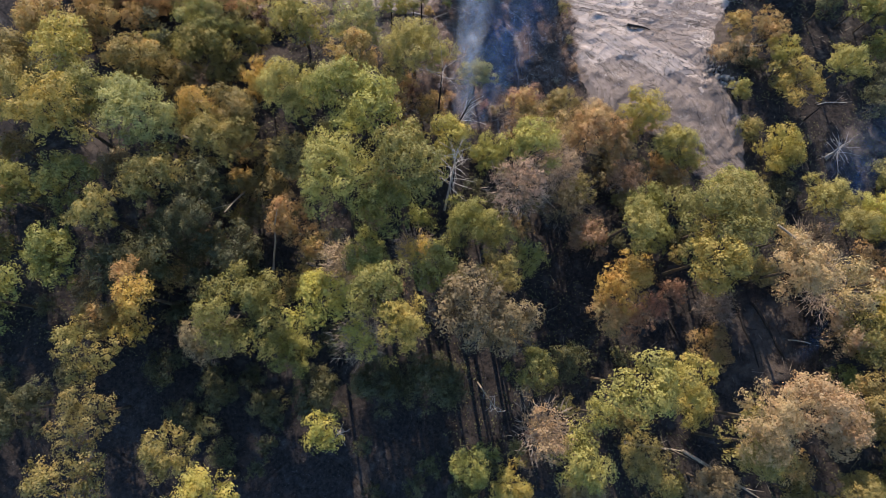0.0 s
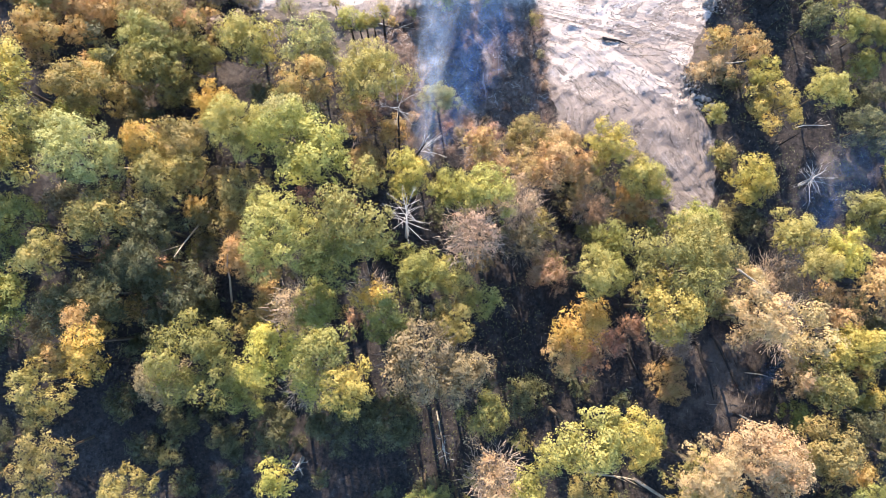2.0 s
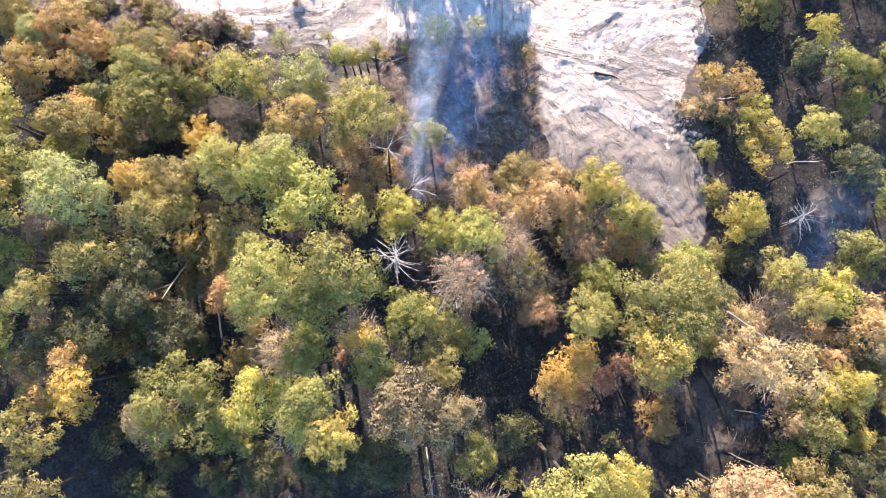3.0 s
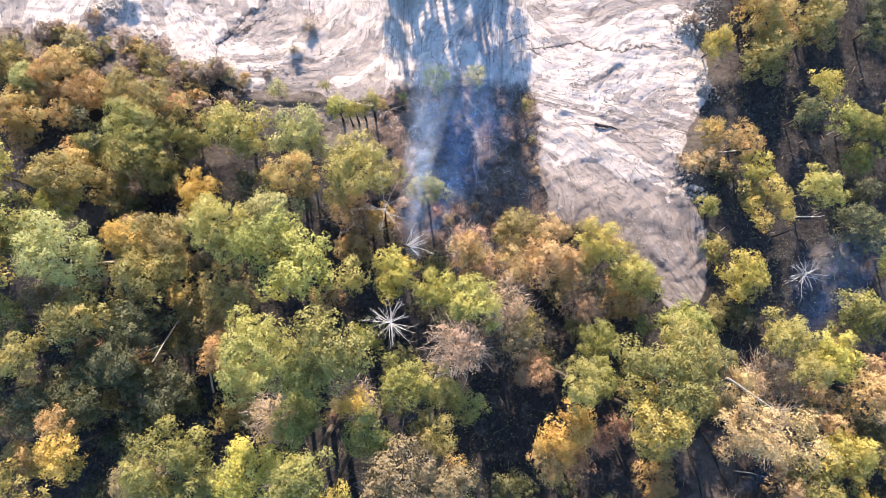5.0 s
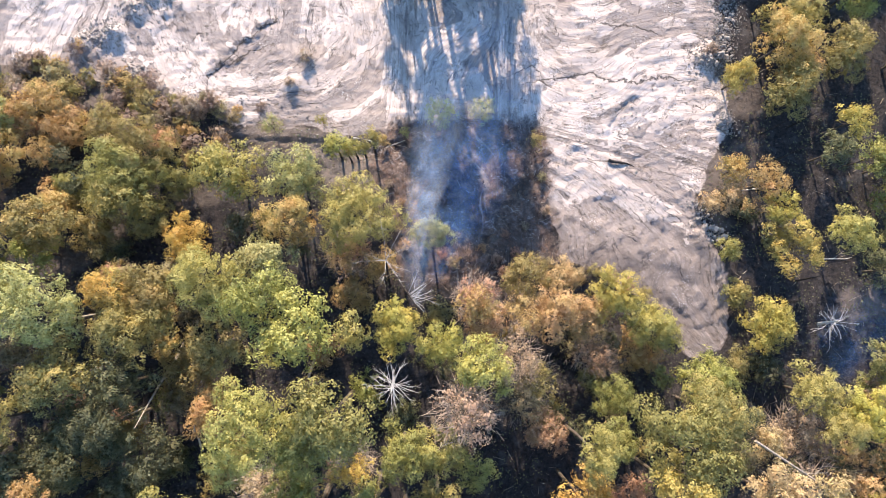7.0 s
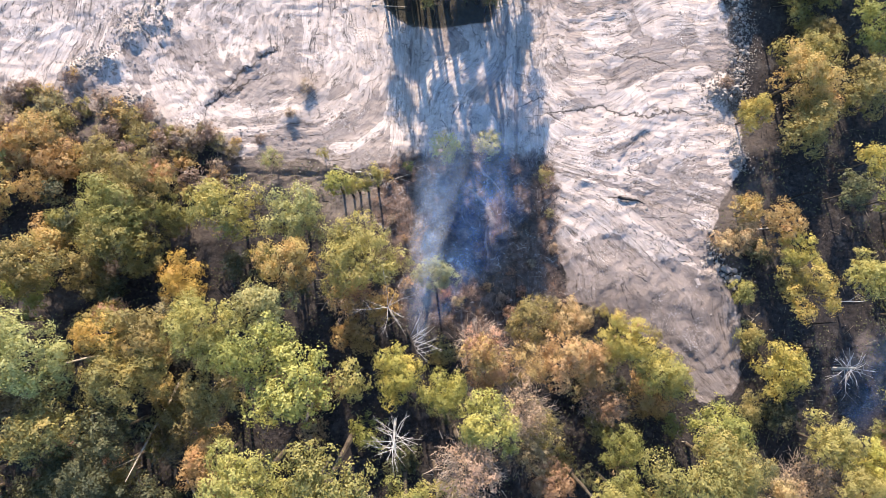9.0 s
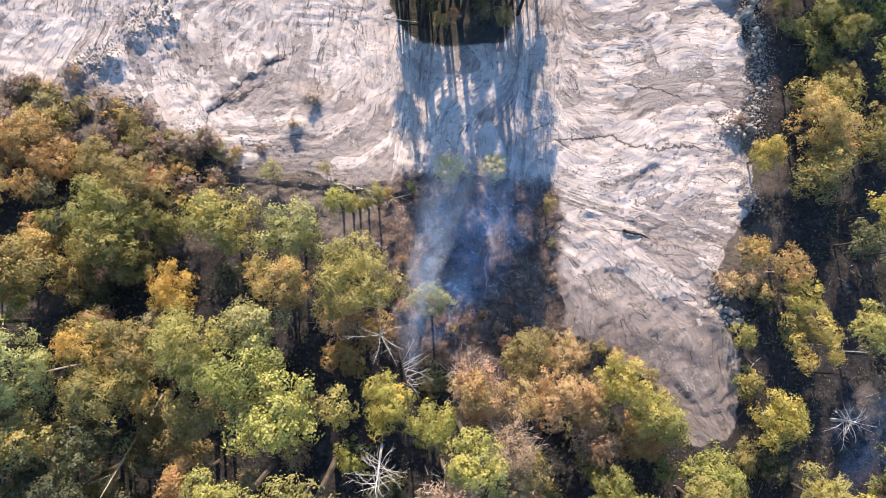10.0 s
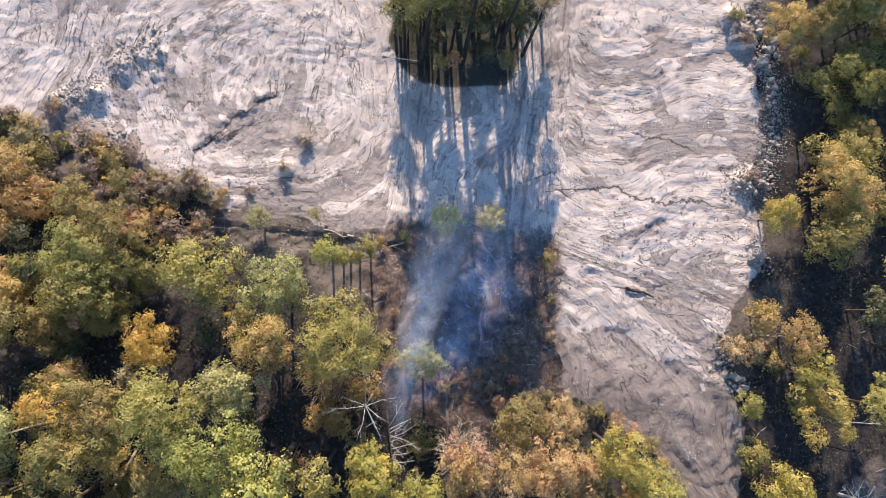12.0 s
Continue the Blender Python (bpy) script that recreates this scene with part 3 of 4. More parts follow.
for key, radius, depth, leaves, openness, size, ragged, count in (
        ("small", 2.0, 2.1, 2400, 0.0, 0.16, 0.2, 4), ("middle", 3.5, 3.7, 7200, 0.05, 0.175, 0.25, 6), ("large", 5.5, 5.0, 16000, 0.05, 0.185, 0.3, 5),
        ("open", 3.8, 3.4, 4600, 0.42, 0.185, 0.5, 4), ("thin", 3.0, 4.2, 2600, 0.1, 0.15, 0.3, 4), ("shrub", 1.6, 1.2, 800, 0.1, 0.175, 0.35, 4)):
    CROWN[key] = (radius, depth, [quads_to_mesh("crown_" + key, *crown_mesh(radius, depth, leaves, 100 * len(CROWN) + k, openness, size, ragged), LEAF["green"])
                                  for k in range(count)])
TWIG_WOOD = {"pink": bark_material("twig_withered", (0.26, 0.20, 0.15), (0.41, 0.32, 0.25)), "grey": bark_material("twig_grey", (0.08, 0.07, 0.06), (0.19, 0.165, 0.14))}
TWIGS = [quads_to_mesh("bare_crown", *twig_mesh(3.2, 4.2, 1100, 900 + k), TWIG_WOOD["pink"]) for k in range(3)]


def trunk_mesh(height, crown_low, radius, lean, rng, thick=None):
    """A tapered, slightly bent trunk that forks into limbs inside the crown."""
    thick = thick or 0.05 + 0.011 * height
    bend = rng.normal(0, 0.15, (4, 2))
    path = []
    for k in range(5):
        s = k / 4
        path.append((lean[0] * (s - 1) + bend[min(k, 3)][0] * s * (1 - s), lean[1] * (s - 1) + bend[min(k, 3)][1] * s * (1 - s), height * 0.93 * s))
    pieces = [tube(path, [thick * (1.35, 1.0, 0.85, 0.6, 0.15)[k] for k in range(5)], 7)]
    for k in range(6):
        a = k * 2.4 + rng.uniform(0, 1)
        base = crown_low + (height - crown_low) * (0.05 + 0.11 * k)
        s = base / height
        root = (lean[0] * (s - 1), lean[1] * (s - 1), base * 0.93)
        reach = radius * rng.uniform(0.32, 0.58)
        tip = (root[0] * 0.3 + math.cos(a) * reach, root[1] * 0.3 + math.sin(a) * reach, root[2] + reach * rng.uniform(0.35, 0.8))
        half = tuple((p * 0.55 + q * 0.45) + (0.12 if i == 2 else 0) for i, (p, q) in enumerate(zip(root, tip)))
        pieces.append(tube([root, half, tip], [thick * 0.5, thick * 0.33, thick * 0.1], 5))
    return join(pieces)


WORDS = {"green": "mid-green", "bright": "bright yellow-green", "yellow": "yellowing green", "pale": "pale grey-green", "olive": "olive-green", "dark": "dark green",
         "gold": "golden yellow", "ochre": "ochre autumn", "tan": "tan autumn", "orange": "orange-brown autumn", "russet": "russet withered", "pink": "pinkish withered",
         "grey": "grey-brown thinned", "dry": "dead brown"}


def tree(x, y, top, radius, hue, form="", bark=None, name="broadleaf_tree", group="forest trees", note=""):
    """A tree whose crown's top stands at height top over the point (x, y)."""
    rng = np.random.default_rng(int(abs(x * 131 + y * 977) * 10) + 3)
    low = on_ground(x, y) - 0.1
    height = max(top - low, 0.8)
    if not form:
        form = "small" if radius < 2.7 else "middle" if radius < 4.6 else "large"
    base_r, base_d, meshes = CROWN[form]
    wide = radius / base_r
    deep = min(wide * rng.uniform(0.9, 1.15), 0.85 * height / (base_d * 1.2))
    thing = tagged(new(name), "%s %s with a %s crown%s" % (WORDS[hue], "sapling" if height < 4 else "tree", {"open": "gappy", "thin": "thin"}.get(form, "rounded"), note),
                   "tree", group)
    lean = rng.normal(0, 0.02 * height, 2)
    thing.location = (x, y, low)
    mid = height - base_d * deep * 0.78
    crown = new("crown", meshes[int(rng.integers(len(meshes)))])
    crown.parent, crown.location = thing, (0, 0, mid)
    crown.rotation_euler, crown.scale = (0, 0, rng.uniform(0, 6.28)), (wide, wide, deep)
    crown.material_slots[0].link = 'OBJECT'
    crown.material_slots[0].material = LEAF[hue]
    if form == "thin" or hue in ("pink", "grey"):
        t = new("bare_crown", TWIGS[int(rng.integers(3))])
        t.parent, t.location, t.rotation_euler = thing, (0, 0, mid), (0, 0, rng.uniform(0, 6.28))
        t.scale = (radius / 3.1, radius / 3.1, deep * base_d / 4.2)
        if hue == "grey":
            t.material_slots[0].link = 'OBJECT'
            t.material_slots[0].material = TWIG_WOOD["grey"]
    verts, faces = trunk_mesh(height * 0.97, max(mid - base_d * deep * 0.55, height * 0.3), radius, lean, rng)
    mesh_object("trunk", verts, faces, bark or BARK, thing)
    return thing


TREES = [
    (-8.2, 18.8, 25.5, 4.7, "bright"), (-1.2, 19.9, 25.8, 4.4, "green"), (-3.6, 16.6, 22, 3.6, "green"), (-20.2, 4.9, 17, 5.6, "green"), (-32, 6.7, 15.5, 2.5, "gold"),
    (26, 9.2, 15, 3.9, "gold"), (24.2, 5.0, 12, 2.8, "orange"), (25.0, -3.5, 21, 4.4, "bright"), (30.3, -2.0, 20, 3.8, "yellow", "open"), (37.1, 15.7, 18.5, 6.3, "green"), (41.5, 18.6, 15.5, 4.6, "bright"),
    (-25.6, 27, 14, 4.9, "olive"), (-34, 29, 17, 5.4, "pale"), (-5.2, 27.6, 22.8, 4.3, "bright"), (26.1, 15.6, 18.5, 3.1, "bright"), (15.2, -8.6, 17, 3.9, "russet", "thin"),
    (52.4, 29.2, 8.8, 4.0, "yellow"), (38.6, -6.8, 20.5, 4.6, "tan"), (45.4, -5.6, 18, 4.4, "tan"), (38.5, -9.5, 18, 4.2, "olive"), (-37, -6.6, 13.5, 3.8, "olive", "open"), (-40, 0.7, 13, 4.0, "olive", "open"),
    (56.2, 20.9, 11.8, 3.6, "bright"), (13.9, -1.6, 13.8, 3.3, "green"), (6.0, 5.6, 21.8, 4.5, "grey"), (10.5, 3.6, 18, 3.8, "grey"), (-10.7, 6, 20, 3.9, "yellow"), (-6.6, 2.0, 17, 3.4, "yellow", "thin"),
    (-3.7, 6.4, 24.5, 3.6, "green"), (-1.5, 3.2, 24.3, 3.0, "yellow"), (-9.8, -8.1, 15.5, 2.6, "yellow"), (13.9, 24.2, 20.8, 3.5, "bright"), (12.1, 19.6, 20.9, 3.9, "pink", "thin"),
    (24, 30, 12, 4.0, "orange"), (13.6, 31.6, 16, 3.1, "russet", "thin"), (30.9, 32.6, 13, 3.5, "yellow"), (14, 12, 12.8, 2.5, "bright"), (22.9, 15.5, 9.8, 3.1, "russet"),
    (-20.3, 21.7, 9, 3.9, "olive"), (-38.3, 17, 15, 3.0, "bright"), (-43, 28.8, 19, 4.5, "yellow"), (-40.6, 32.6, 15.6, 3.8, "green"), (-29.6, 42.6, 10, 4.3, "olive"),
    (-45.9, 39.2, 14.4, 4.5, "yellow"), (-8.8, 40.2, 13.2, 3.6, "ochre", "middle"), (-8.7, 46.2, 11, 4.2, "pale"), (-9.1, 30.8, 21.4, 3.9, "green"), (-0.5, 41.2, 13.2, 5.2, "bright"),
    (-2.4, 37.2, 8.5, 3.6, "ochre", "thin"), (47.2, 10.4, 18, 4.2, "tan"), (55, 8.6, 15.4, 5.0, "tan", "thin"), (55.2, 15.0, 9.0, 4.0, "pink", "thin"), (55.5, 38.8, 10, 4.1, "yellow", "open"), (53.6, 41.6, 8.4, 3.0, "olive", "open"),
    (52.3, 47.6, 9.6, 3.4, "ochre", "open"), (54.2, 44.4, 9.2, 3.2, "yellow", "open"), (61.5, 40.9, 12, 3.2, "bright"), (6.1, 15.3, 19.2, 3.2, "green"), (9.3, 15.0, 16, 2.8, "bright"), (36.3, 28.4, 10.8, 3.6, "bright"), (35.4, 25.2, 7.5, 3.2, "ochre"),
    (47.8, 45.1, 7, 3.2, "tan", "open"), (57.4, 16.5, 13.6, 2.9, "bright"), (43, 22.2, 11.5, 4.0, "green"), (35.6, 11.4, 19, 4.4, "yellow"), (60.9, 11.3, 11, 4.2, "orange", "open"),
    (14.8, 29, 12, 3.5, "orange"), (4.6, 28, 12.8, 3.4, "yellow"), (-16.3, 32.8, 17, 4.6, "bright"), (-11.2, 34.4, 14, 4.0, "pale"), (-24.0, 31.2, 13, 3.8, "olive"), (-16.1, 25.5, 12.2, 3.6, "olive"),
    (-21.7, 38, 8, 3.4, "gold"), (-17, 46.4, 11, 4.5, "bright"), (-28.2, 49.2, 8.8, 4.6, "olive"), (-30.2, 45.4, 9.6, 5.0, "green"), (-43.4, 54.7, 6, 4.0, "ochre"),
    (-37.5, 39.3, 12.4, 4.2, "olive"), (-36.9, 44.3, 6, 2.7, "green"), (8.4, 39.3, 8.2, 2.9, "pale"), (-32.2, 21.7, 15.2, 4.3, "olive"), (57.2, 79.8, 9.8, 5.0, "green"),
    (54.6, 66.2, 12.6, 4.2, "ochre"), (55.4, 60.5, 11.4, 4.2, "olive"), (49.4, 61.8, 9, 2.8, "yellow"), (57.3, 69.9, 10, 4.2, "olive"), (57.5, 63.0, 9.5, 3.6, "ochre"),
    (20.5, 34, 9.2, 3.6, "olive"), (25.6, 34.4, 7.4, 2.7, "tan"), (28.5, 29.6, 10, 3.2, "orange"), (20.0, 29.6, 11.5, 3.4, "orange", "thin"), (18.3, 24.5, 15, 3.4, "pink", "thin"), (19.4, 19.8, 12, 3.4, "grey", "thin"),
    (13.6, 30.9, 16.4, 2.6, "ochre"), (-30, 31.5, 8.5, 4, "olive"), (-39.7, 52.6, 5, 3.6, "ochre"), (-46.5, 49.0, 7, 3.8, "ochre"), (-34.5, 52.8, 5.4, 3.0, "olive"), (29.5, 24.6, 9, 3.0, "russet", "thin"), (30.8, 20.2, 11, 3.0, "green"),
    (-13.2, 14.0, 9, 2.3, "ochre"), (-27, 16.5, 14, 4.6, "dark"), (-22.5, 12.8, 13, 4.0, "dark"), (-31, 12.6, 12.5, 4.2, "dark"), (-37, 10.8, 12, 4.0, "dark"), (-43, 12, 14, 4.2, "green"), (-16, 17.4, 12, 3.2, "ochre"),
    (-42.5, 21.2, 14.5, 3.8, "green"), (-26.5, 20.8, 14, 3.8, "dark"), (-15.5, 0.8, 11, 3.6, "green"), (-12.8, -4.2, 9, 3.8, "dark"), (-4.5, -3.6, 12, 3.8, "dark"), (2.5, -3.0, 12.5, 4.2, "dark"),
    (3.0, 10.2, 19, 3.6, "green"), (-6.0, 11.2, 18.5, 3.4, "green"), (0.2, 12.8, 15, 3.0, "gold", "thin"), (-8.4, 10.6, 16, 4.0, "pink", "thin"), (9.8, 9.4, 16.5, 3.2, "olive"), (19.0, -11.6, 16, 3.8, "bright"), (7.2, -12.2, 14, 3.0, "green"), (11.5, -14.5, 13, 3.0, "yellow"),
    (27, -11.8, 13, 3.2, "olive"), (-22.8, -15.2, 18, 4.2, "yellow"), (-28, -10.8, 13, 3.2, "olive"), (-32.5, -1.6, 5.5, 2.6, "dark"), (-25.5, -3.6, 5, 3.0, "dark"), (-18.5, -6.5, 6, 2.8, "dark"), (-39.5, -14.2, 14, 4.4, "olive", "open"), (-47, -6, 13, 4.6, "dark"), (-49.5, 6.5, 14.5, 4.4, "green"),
    (21.5, 21.8, 11, 3.2, "olive", "thin"), (32.5, 6.5, 7, 2.6, "russet", "thin"), (41.6, 6.6, 7.5, 3.0, "dry", "thin"), (55.6, 2.4, 12, 3.2, "tan"), (58.5, 2.0, 13, 4.2, "olive"), (50.5, -7.5, 16, 4.4, "tan"), (57, -6.5, 15, 4.4, "olive"), (62.5, 6, 13.5, 4.0, "yellow"),
    (62.5, 18.5, 12, 3.6, "yellow"), (67.5, 13.8, 13, 4.2, "orange"), (68.2, 24.5, 10, 3.8, "green"), (68.5, 36.5, 10, 3.8, "dark"), (69.3, 50.6, 10.0, 2.8, "green"), (61.2, 52.0, 10, 2.6, "dark"), (63.8, 56.0, 10.0, 2.6, "yellow"), (63.5, 66, 11, 4.2, "olive"),
    (65.5, 75, 11.5, 4.4, "green"), (58.2, 87.5, 11, 4.4, "ochre"), (63.5, 85, 12, 4.4, "green"), (69.5, 92, 12, 4.6, "dark"), (73, 66, 12, 4.6, "dark"), (74, 50, 12, 4.6, "green"), (74.5, 32, 11, 4.4, "green"),
    (-52, 46, 9.5, 4.2, "ochre"), (-53, 33, 13, 4.6, "olive"), (-52, 20, 14, 4.6, "green"), (-57.5, 27, 13, 4.6, "green"), (-56, 40, 11, 4.4, "olive"), (-50.5, 55.5, 6.5, 3.6, "olive"),
    (66.0, 51.2, 10.0, 2.6, "green"), (-28.0, 31.5, 14.0, 2.2, "gold"), (-34.0, 9.4, 13.5, 2.2, "ochre"),
    (-38.3, 41.2, 7.5, 3.4, "ochre"), (-33.7, 38.3, 7, 3.2, "olive"), (-27.5, 40.5, 6.5, 3.0, "olive"), (-39.6, 35.9, 8, 3.4, "green"), (-24.1, 46.0, 6, 2.8, "green"), (-31.3, 35.9, 5, 2.4, "dark"),
    (48.6, 86.2, 9.5, 3.0, "ochre"), (52.8, 86.5, 10.0, 2.8, "olive"), (52.1, 84.1, 5.5, 1.4, "green"),
    # the wood beyond; trees past y 95 are unseen, added to shade the strip
    (55.5, 90, 13, 4.0, "olive"), (54.5, 97, 15, 4.4, "dark"), (60, 95, 15, 4.6, "green"), (57.5, 103, 17, 4.8, "dark"), (64.5, 101, 16, 4.8, "olive"), (70.5, 103, 16, 4.8, "green"), (62, 110, 17, 5.0, "dark"), (69, 112, 17, 5.0, "green"), (76, 97, 15, 4.8, "dark"), (76, 83, 14, 4.8, "green"), (79, 72, 14, 4.8, "olive"), (80, 58, 13, 4.8, "dark"), (80.5, 42, 13, 4.8, "green"), (80, 24, 13, 4.8, "olive"), (76, 12, 13, 4.8, "tan"), (72, 3, 13, 4.6, "olive"), (68, -8, 14, 4.6, "dark"), (62, -15, 14, 4.6, "green"), (52, -17, 15, 4.6, "olive"),
    (59.8, 79.6, 9, 3.0, "dark"), (59.5, 74.0, 8, 3.0, "olive"),
    # the stand above the shaded slope
    # these two are added to widen the stand's shade on the slope
    (-0.6, 85, 12.5, 2.2, "olive", "thin"), (18.4, 86, 12.5, 1.7, "olive", "thin"),
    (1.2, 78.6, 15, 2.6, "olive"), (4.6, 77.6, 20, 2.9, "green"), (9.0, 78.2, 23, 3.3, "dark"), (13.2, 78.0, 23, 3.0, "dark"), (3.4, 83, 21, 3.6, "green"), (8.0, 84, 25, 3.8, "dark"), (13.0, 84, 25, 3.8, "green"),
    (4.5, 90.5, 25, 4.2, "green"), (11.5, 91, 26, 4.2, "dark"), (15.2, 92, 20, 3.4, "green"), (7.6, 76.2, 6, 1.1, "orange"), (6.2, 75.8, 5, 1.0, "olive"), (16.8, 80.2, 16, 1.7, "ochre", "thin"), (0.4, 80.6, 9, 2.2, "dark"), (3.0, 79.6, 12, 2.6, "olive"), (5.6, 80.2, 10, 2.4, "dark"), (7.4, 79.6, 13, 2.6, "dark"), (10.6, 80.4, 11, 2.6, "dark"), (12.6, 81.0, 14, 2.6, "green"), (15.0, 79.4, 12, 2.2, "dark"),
    # low dark-leaved trees, added to block light and darken the stand's inside
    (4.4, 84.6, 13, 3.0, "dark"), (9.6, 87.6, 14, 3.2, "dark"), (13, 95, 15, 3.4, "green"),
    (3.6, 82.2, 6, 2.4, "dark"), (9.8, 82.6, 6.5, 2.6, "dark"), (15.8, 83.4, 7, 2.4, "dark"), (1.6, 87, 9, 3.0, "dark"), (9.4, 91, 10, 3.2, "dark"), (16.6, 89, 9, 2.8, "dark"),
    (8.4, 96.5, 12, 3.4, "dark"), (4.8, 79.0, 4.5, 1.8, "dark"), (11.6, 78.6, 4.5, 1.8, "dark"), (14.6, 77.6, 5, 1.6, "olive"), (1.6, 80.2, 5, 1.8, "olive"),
]
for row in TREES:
    # the stand's trunks take charred bark, putting their shade into the colour
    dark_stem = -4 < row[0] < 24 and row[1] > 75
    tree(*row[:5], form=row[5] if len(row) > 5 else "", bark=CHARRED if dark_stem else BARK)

# saplings and lone small trees on and beside the flow
for x, y, top, r, hue, form in ((48.2, 38.9, 6.6, 1.9, "bright", "small"), (9.4, 56.8, 3.9, 2.2, "bright", "small"), (15.2, 57.6, 3.4, 2.0, "pale", "small"), (-13.2, 53.9, 4.6, 1.9, "pale", "thin"),
                                (-6.8, 55.4, 2.2, 0.9, "olive", "shrub"), (22.6, 53.4, 3.0, 1.3, "olive", "shrub"), (4.6, 54.2, 2.0, 0.8, "green", "shrub"), (1.6, 53.0, 1.8, 1.0, "ochre", "shrub")):
    tree(x, y, top, r, hue, form, CHARRED, "young_tree", "saplings by the flow", ", beside the flow")
for x, y, top, r in ((-4.0, 50.6, 7.6, 1.8), (-1.8, 50.4, 7.0, 1.2), (-0.6, 50.5, 6.6, 1.0), (0.5, 51.6, 7.4, 1.4), (-2.7, 50.0, 6.2, 0.9)):
    tree(x, y, top, r, "bright", "small", CHARRED, "pine_tree", "pines on the bank", " on a charred trunk")

# ---- undergrowth ----
def scatter_shrubs():
    rng = np.random.default_rng(5)
    hues = ["dark", "dark", "olive", "dark", "grey", "ochre", "olive", "green", "russet"]
    done, spots = 0, []
    while done < 185:
        x, y = rng.uniform(-58, 74), rng.uniform(-22, 62)
        a, b, c, d = (float(v[0]) for v in cover(np.array([x]), np.array([y])))
        if a > 0.2 or b > 0.3 or line_gap(np.array([x]), np.array([y]), TRACK)[0] < 2.2:
            continue
        if 40 < x < 54 and -4 < y < 9 or x > 49 and 24 < y and (y > 44 or x > 53) or -17 < x < 5 and 44.5 < y < 53:
            continue
        if any((x - p) ** 2 + (y - q) ** 2 < 5.5 for p, q in spots):
            continue
        spots.append((x, y))
        hue = hues[int(rng.integers(len(hues)))]
        if x < -24 and y > 50:
            hue = ("ochre", "olive", "orange", "pale", "grey")[int(rng.integers(5))]
        # the deep shade in this corner is put into the bushes' leaf colour
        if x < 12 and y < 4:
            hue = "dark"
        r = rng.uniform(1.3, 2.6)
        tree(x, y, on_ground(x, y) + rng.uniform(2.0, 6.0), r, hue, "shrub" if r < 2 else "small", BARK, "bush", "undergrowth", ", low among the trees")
        done += 1


def fill_canopy():
    """Lower neighbours that close the canopy between the tall crowns, where the ground does not show."""
    rng = np.random.default_rng(77)
    bare = [(-47, -20, 30, 45), (30, 38, -2, 12), (41, 55, -6, 10), (-34, -14, -10, 2), (3, 9, 17, 24), (17, 21, -4, 12), (50, 70, 24, 70), (-18, 5, 44.5, 54), (-56, 8, -20, 0),
            (-23.5, -11.3, 25.3, 30.1), (1.1, 7.2, 14.0, 18.9), (-20.9, -16.3, 8.0, 17.8), (17.4, 25.4, -0.2, 12.6), (33.5, 38.1, -5.4, 15.0), (8.7, 12.0, 30.3, 37.1), (-0.3, 3.9, 24.1, 34.5), (-47.9, -42.1, 2.0, 12.1)]
    spots = [(r[0], r[1], r[3]) for r in TREES]
    names = [r[4] for r in TREES]
    made = 0
    for k in range(6000):
        x, y = rng.uniform(-56, 72), rng.uniform(-20, 50)
        if made >= 50:
            break
        if any(a < x < b and c < y < d for a, b, c, d in bare):
            continue
        a, b, c, d = (float(v[0]) for v in cover(np.array([x]), np.array([y])))
        r = rng.uniform(2.2, 3.4)
        if a > 0.1 or b > 0.2 or any((x - p) ** 2 + (y - q) ** 2 < (0.62 * (r + s)) ** 2 for p, q, s in spots):
            continue
        near = min(range(len(TREES)), key=lambda i: (TREES[i][0] - x) ** 2 + (TREES[i][1] - y) ** 2)
        hue = names[near] if rng.uniform() < 0.5 else ("dark", "olive", "green", "ochre", "grey")[int(rng.integers(5))]
        tree(x, y, max(5.0, TREES[near][2] * rng.uniform(0.55, 0.8)), r, hue, "middle" if r > 2.7 else "small")
        spots.append((x, y, r))
        made += 1


fill_canopy()
scatter_shrubs()


def scatter_scrub():
    """Low dry scrub between the flow and the wood."""
    rng = np.random.default_rng(15)
    made = 0
    while made < 105:
        x, y = rng.uniform(-56, 4), rng.uniform(48, 63)
        gap = float(inside(np.array([x]), np.array([y]), FLOW)[0])
        if gap > 0.6 or gap < -8 or -19 < x < 5 and 44.5 < y < 56.5 or rng.uniform() < ramp(-25, 0, x) * 0.7:
            continue
        hue = ("ochre", "olive", "dry", "dry", "olive", "dry", "grey")[int(rng.integers(7))]
        r = rng.uniform(0.7, 2.1)
        tree(x, y, on_ground(x, y) + r * rng.uniform(0.9, 1.3) + 0.2, r, hue, "shrub", BARK, "bush", "scrub by the flow", ", dry, by the flow")
        made += 1


scatter_scrub()


def ground_cover():
    """Fern, seedlings and fallen leaves under the trees."""
    rng = np.random.default_rng(91)
    x, y = rng.uniform(-58, 72, 34000), rng.uniform(-22, 62, 34000)
    flow, burn, stand, mud = cover(x, y)
    keep = (flow < 0.15) & (burn < 0.3) & (vnoise(x / 3, y / 3, 151) > -0.25) & (line_gap(x, y, TRACK) > 1.5) & ((x > 4) | (y > 0)) & ~((x > 31) & (x < 56) & (y < 9) & (y > -8))
    x, y = x[keep], y[keep]
    p = np.stack([x, y, ground_height(x, y) + rng.uniform(0.05, 0.5, len(x))], -1)
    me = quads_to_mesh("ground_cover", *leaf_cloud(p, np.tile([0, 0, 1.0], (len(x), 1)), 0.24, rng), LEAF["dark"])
    tagged(new("ground_cover", me), "dull fern, seedlings and fallen leaves under the trees", "undergrowth", kind="stuff")


ground_cover()
